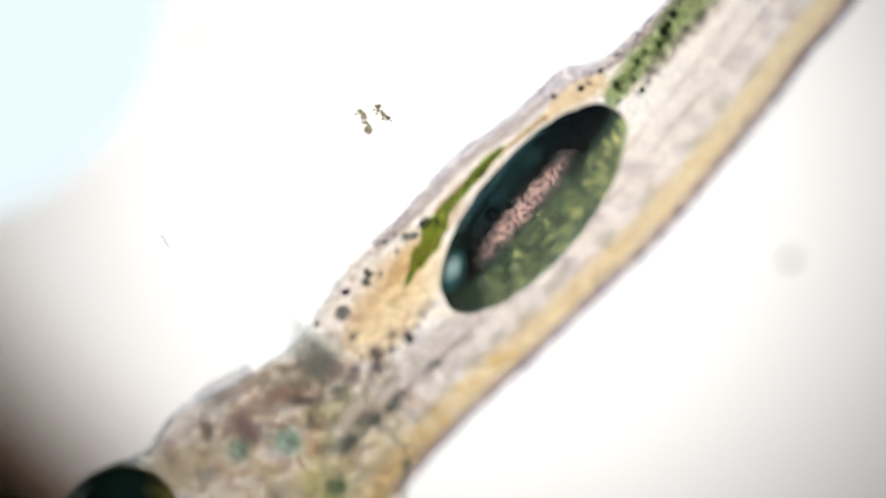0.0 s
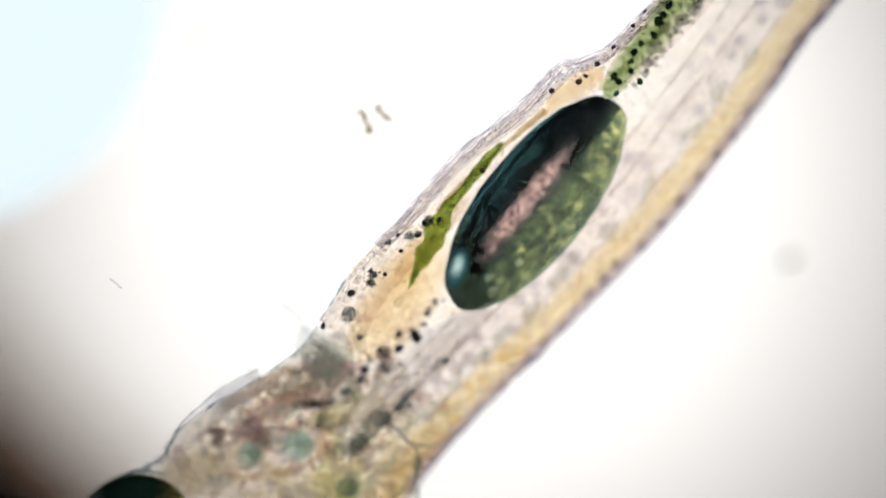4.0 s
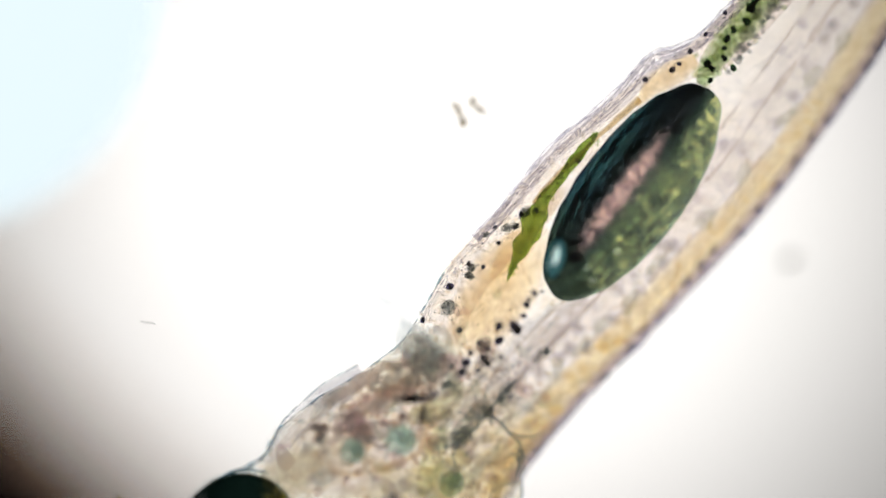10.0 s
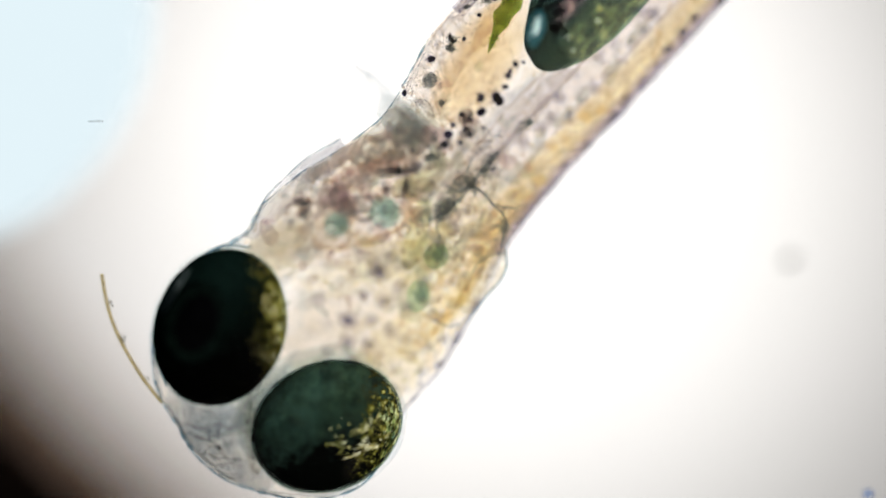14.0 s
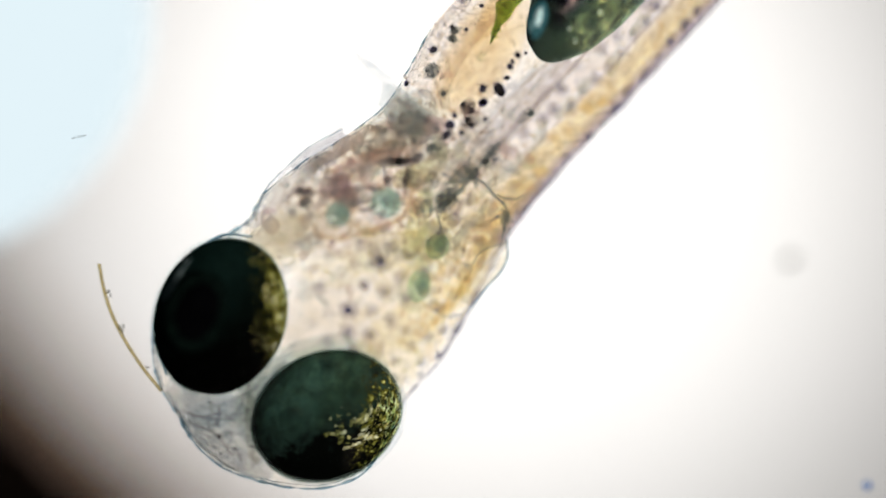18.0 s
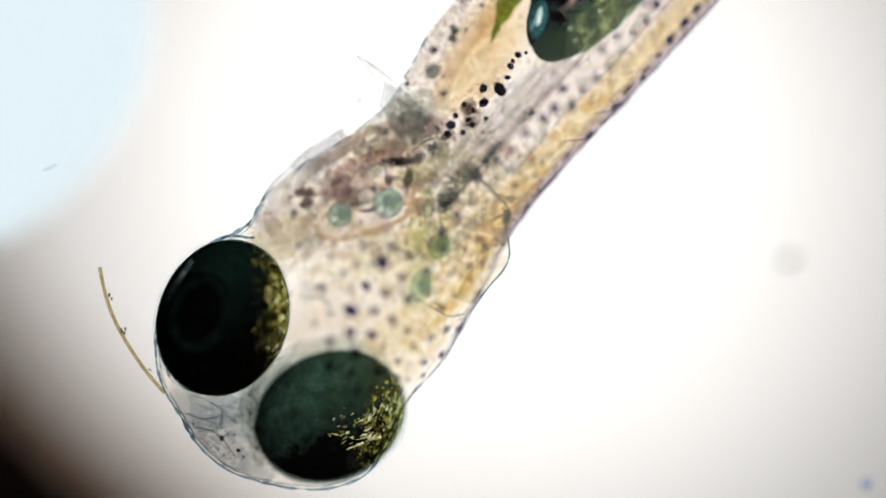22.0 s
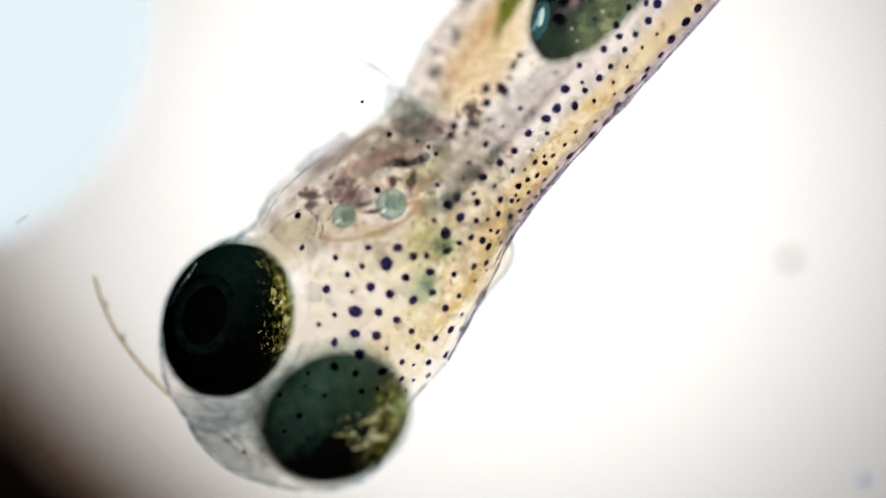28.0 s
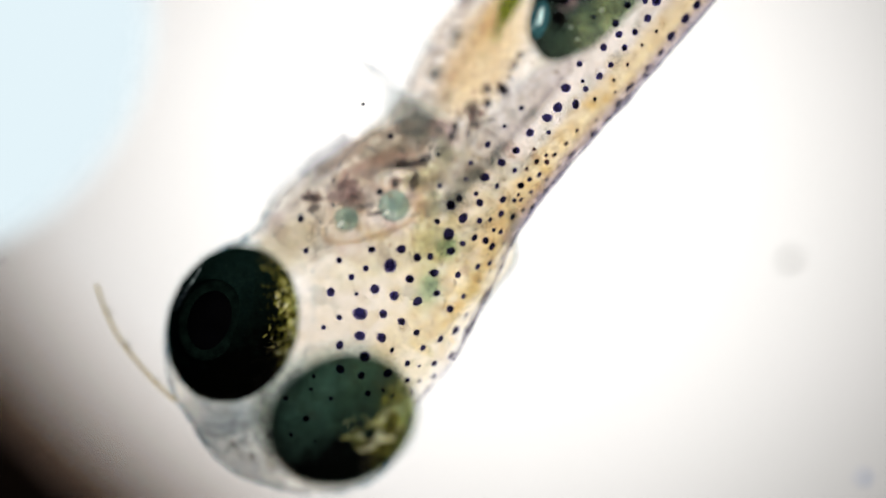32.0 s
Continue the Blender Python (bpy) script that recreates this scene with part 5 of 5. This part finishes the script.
clump_a = clump(((-14, -20, 3), (-9, -17, 4.5), (-3, -14, 3.5), (-5, -8, 4), (0, -6, 2.5), (-6, 0, 3), (1, 2, 4), (6, 6, 3), (3, 11, 4.5), (9, 13, 3), (4, 18, 4), (-1, 15, 3), (-18, -14, 2), (10, 1, 2)), 3, "small brown-grey clump of grains on the slide")
clump_b = clump(((-10, -16, 3.5), (-4, -17, 3), (-7, -10, 4), (-1, -7, 3), (-9, -3, 2.5), (2, -1, 4), (7, 2, 3.5), (1, 6, 3), (10, 7, 3), (16, 11, 2), (13, 4, 2), (-14, -9, 2)), 5, "small brown-grey clump of grains on the slide")

filament = thing("alga_filament", "thin curved yellow-brown alga filament touching the head", "alga")
FIL = glide(((0, 0), (-32, -38), (-62, -82), (-88, -130), (-104, -176), (-114, -224)), 37)
for a, b in zip(FIL, FIL[1:]):
    m1, m2, m3 = a, (a + b) / 2, b
    part("cell", tube([(m1[0] + 700, m1[1] + 400, .0, 3.0, .004), (m2[0] + 700, m2[1] + 400, .0, 3.5, .0045), (m3[0] + 700, m3[1] + 400, .0, 3.0, .004)], 4, 8), M_ALGA, filament)
for x, y, r in ((-76, -112, 4), (-71, -107, 4), (-69, -114, 3), (-97, -174, 4), (-93, -168, 3), (-26, -42, 3)):
    part("tuft", ball(x + 700, y + 400, .004, r, r * .6, .004, x, .6, y, 8, 12, 8), M_GREYDUST, filament)

fibre = thing("floating_fibre", "tiny grey fibre drifting in the water", "fibre")
M_PALEDUST = tissue("pale_dust", (.86, .86, .86), (.72, .72, .72), 10, 4, .003, grain=.2)
part("shaft", tube([(687, 396, 0, 1.2, .002), (700, 400, 0, 1.9, .002), (713, 405, 0, 1.2, .002)], 10, 6), M_PALEDUST, fibre)
speck = thing("floating_speck", "tiny dark speck floating beside the fin", "speck")
part("grain", ball(700, 400, 0, 3.2, 2.8, .003, 0, .3, 2, 8, 12), M_BLOT, speck)
bubble = thing("air_bubble", "tiny pale blue air bubble on the slide", "bubble")
part("shell", ball(700, 400, .010, 10, 9, .010, 0, .1, 2, 12, 18), tissue("bubble", (.42, .54, .86), (.28, .40, .76), 8, 3, 0.015), bubble)
part("core", ball(700, 400, .018, 3, 3, .003, 0, .1, 2, 8, 12), M_OFFWHITE, bubble)
stain = thing("water_stain", "faint grey round stain under the slide", "stain")
part("film", ball(700, 400, 0, 44, 38, .004, 20, .3, 4, 10, 28), tissue("stain", (.94, .95, .95), (.89, .91, .91), 30, 9, 0, grain=.05, lens=(0, .004)), stain)
speck_b = thing("dust_speck", "grey dust speck on the cover glass of the lamp", "dust")
part("grain", ball(700, 400, .004, 13, 11, .006, 30, .3, 4, 10, 20), M_GREYDUST, speck_b)
speck_b.location = under(1396, 461, -0.617)
# seconds, turn in degrees, place of the larva's origin in plan units of the view
LARVA_WAY = (
    (0, 4.80, 514.6, 821.6), (0.5, 4.25, 519.5, 825.3), (1, 3.97, 521.4, 825.5), (1.5, 3.66, 524.1, 826.7), (2, 3.37, 531.2, 826.6), (2.5, 2.96, 537.1, 828.6),
    (3, 3.06, 532.7, 827.2), (3.5, 2.99, 532.9, 826.4), (5.5, 2.25, 541.3, 829.3), (6, 2.32, 540.5, 828.0), (6.5, 1.96, 547.7, 829.6), (7, 2.07, 543.8, 829.1),
    (7.5, 1.89, 550.7, 829.2), (8, 1.94, 568.5, 827.2), (8.5, 1.74, 587.8, 826.8), (9, 1.63, 628.5, 825.2), (9.5, 1.54, 709.6, 818.3), (10, 1.42, 716.6, 817.0),
    (10.5, 1.32, 715.7, 817.3), (11, 0.79, 721.3, 796.2), (11.5, 1.01, 712.4, 749.7), (12, 0.83, 709.1, 702.8), (12.5, 0.70, 702.4, 552.0), (13, 0.55, 694.7, 496.3),
    (13.5, 0.98, 695.8, 492.2), (14, 0.44, 688.8, 415.9), (14.5, 0.47, 688.4, 399.6), (16.5, 0.87, 691.8, 400.2), (17, 0.37, 689.4, 400.6), (17.5, 0.37, 690.2, 399.8),
    (18, 0.80, 690.7, 398.4), (18.5, 0.58, 689.2, 398.0), (19, 0.39, 690.8, 399.2), (19.5, 0.24, 691.0, 399.3), (20, 0.20, 691.4, 399.8), (20.5, 0.75, 696.9, 400.4),
    (21, 0.70, 693.1, 398.0), (21.5, 0.43, 697.8, 400.8), (22, 0.37, 693.6, 398.9), (22.5, -0.09, 693.6, 400.7), (23, 0.14, 694.1, 399.3), (23.5, -0.15, 694.3, 400.0),
    (24, -0.09, 693.9, 400.6), (24.5, 0.26, 695.1, 398.9), (25, -0.22, 695.5, 400.8), (25.5, 0.24, 700.2, 401.1), (27.5, -0.03, 696.2, 399.5), (28, -0.03, 700.1, 400.5),
    (28.5, -0.09, 700.8, 401.3), (29, -0.21, 700.6, 400.4), (29.5, -0.51, 699.3, 401.1), (30, -0.77, 700.1, 402.7), (30.5, -0.55, 701.3, 401.3), (31, -0.33, 707.0, 404.0),
    (31.5, -0.88, 701.2, 403.0), (32, -1.01, 705.6, 403.3),
)
SLIDE_WAY = (
    (0, 0, 0), (1, 0, 0), (2, 0, 0), (3, 1, 0), (3.5, 1, 0), (5.5, 1, 0), (6.5, 1, 0), (7, 1, 2),
    (7.5, 4, 0), (8, 26, -1), (8.5, 41, -3), (9, 79, -6), (9.5, 161, -12), (10, 168, -13), (10.5, 165, -13), (11, 164, -38),
    (11.5, 161, -82), (12, 156, -131), (12.5, 149, -282), (13, 143, -338), (13.5, 142, -342), (14, 136, -418), (14.5, 135, -433), (17, 135, -433),
    (20, 134, -433), (23, 134, -436), (25, 134, -439), (27.5, 132, -441), (30, 132, -444), (32, 132, -445),
)
# seconds, height over the slide that is in focus, mm: the stage sinks as the focus climbs through the larva
FOCUS = ((0, 0.06), (1, 0.07), (2, 0.09), (3, 0.135), (3.5, 0.14), (5.5, 0.15), (8, 0.16), (13, 0.18), (17, 0.195), (19, 0.205), (20, 0.22), (21.5, 0.245), (23, 0.275), (24.5, 0.305), (25.5, 0.325), (28, 0.39), (29.5, 0.42), (32, 0.43))


def between(rows, s):
    for a, b in zip(rows, rows[1:]):
        if s <= b[0]:
            f = max(0.0, (s - a[0]) / (b[0] - a[0]))
            return [u + (v - u) * f for u, v in zip(a[1:], b[1:])]
    return list(rows[-1][1:])


def larva_pose(s):
    turn, x, y = between(LARVA_WAY, s)
    p = at(x, y, -between(FOCUS, s)[0])
    return pose(p.x, p.y, p.z, 0, 0, -turn)


def slide_pose(s, x, y, z, turn=0.0):
    """Where a thing on the slide is that starts at x, y of the view, z mm over the glass."""
    dx, dy = between(SLIDE_WAY, s)
    p = at(x + dx, y + dy, z - between(FOCUS, s)[0])
    return pose(p.x, p.y, p.z, 0, 0, turn)


def motions():
    times = [r[0] for r in LARVA_WAY]
    walk(larva, [(s, larva_pose(s)) for s in times])
    walk(slide, [(s, slide_pose(s, 784, 441, 0.0)) for s in times])
    # the light path shifts a little while the slide is being moved
    walk(diaphragm, [(s, pose(*under(1532 + k * 0.75, -752 - k * 0.66, -3.6))) for s, k in ((0, -38), (10, -34), (12, -20), (14, 10), (19, 15), (32, 18))])
    walk(illuminator, [(s, pose(*under(x, 280, -5.0))) for s, x in ((0, 812), (10, 814), (12, 830), (14, 858), (32, 864))])
    walk(blue_reflection, [(s, pose(*under(x, y, -0.60))) for s, x, y in ((0, -150, -45), (9, -153, -40), (11.5, -160, -25), (14, -174, 0), (19, -180, 12), (28, -180, 14), (32, -178, 14))])
    for ob, x, y, z, start in ((clump_a, 648, 216, 0.0, 0), (clump_b, 676, 204, 0.0, 0), (bubble, 1403, 1294, 0.0, 0), (stain, 352, 62, -0.175, 0)):
        walk(ob, [(s, slide_pose(s, x, y, z)) for s in times])
    # the filament hangs on the snout and sways a little
    sway = ((0, 2.0), (13, 2.0), (17, 0.5), (19, -0.5), (21, 1.0), (23, -2.5), (24.5, -6.0), (25.5, -4.0), (28, -5.5), (30, -4.5), (31, -8.0), (32, -6.5))
    walk(filament, [(s, larva_pose(s) @ Matrix.Translation(q(300, 700, 0.25)) @ pose(0, 0, 0, 0, 0, -between(sway, s)[0])) for s in times])
    drift = ((0, 292, 426, -40), (1, 273, 439, -50), (2, 240, 475, -35), (3, 231, 481, -30), (3.5, 218, 490, -25), (5.5, 182, 527, -15), (6, 176, 530, -10), (7, 152, 547, -8), (8, 160, 554, -5), (9, 191, 578, 0), (10, 262, 571, 10), (11, 248, 560, 15), (12, 235, 475, 15), (12.5, 222, 340, 15), (13, 209, 278, 18), (14, 170, 215, 20),
             (17, 150, 235, 30), (19, 125, 252, 30), (21, 100, 282, 40), (23, 81, 312, 45), (25.5, 62, 350, 50), (28, 40, 389, 55), (30, 22, 425, 60), (32, 4, 465, 62))
    walk(fibre, [(s, pose(*at(x, y, 0.03 + 0.05 * (s > 20)), 0, 0, turn)) for s, x, y, turn in drift])
    walk(speck, [(s, larva_pose(s) @ Matrix.Translation(q(641, 180, 0.40))) for s in times])


motions()
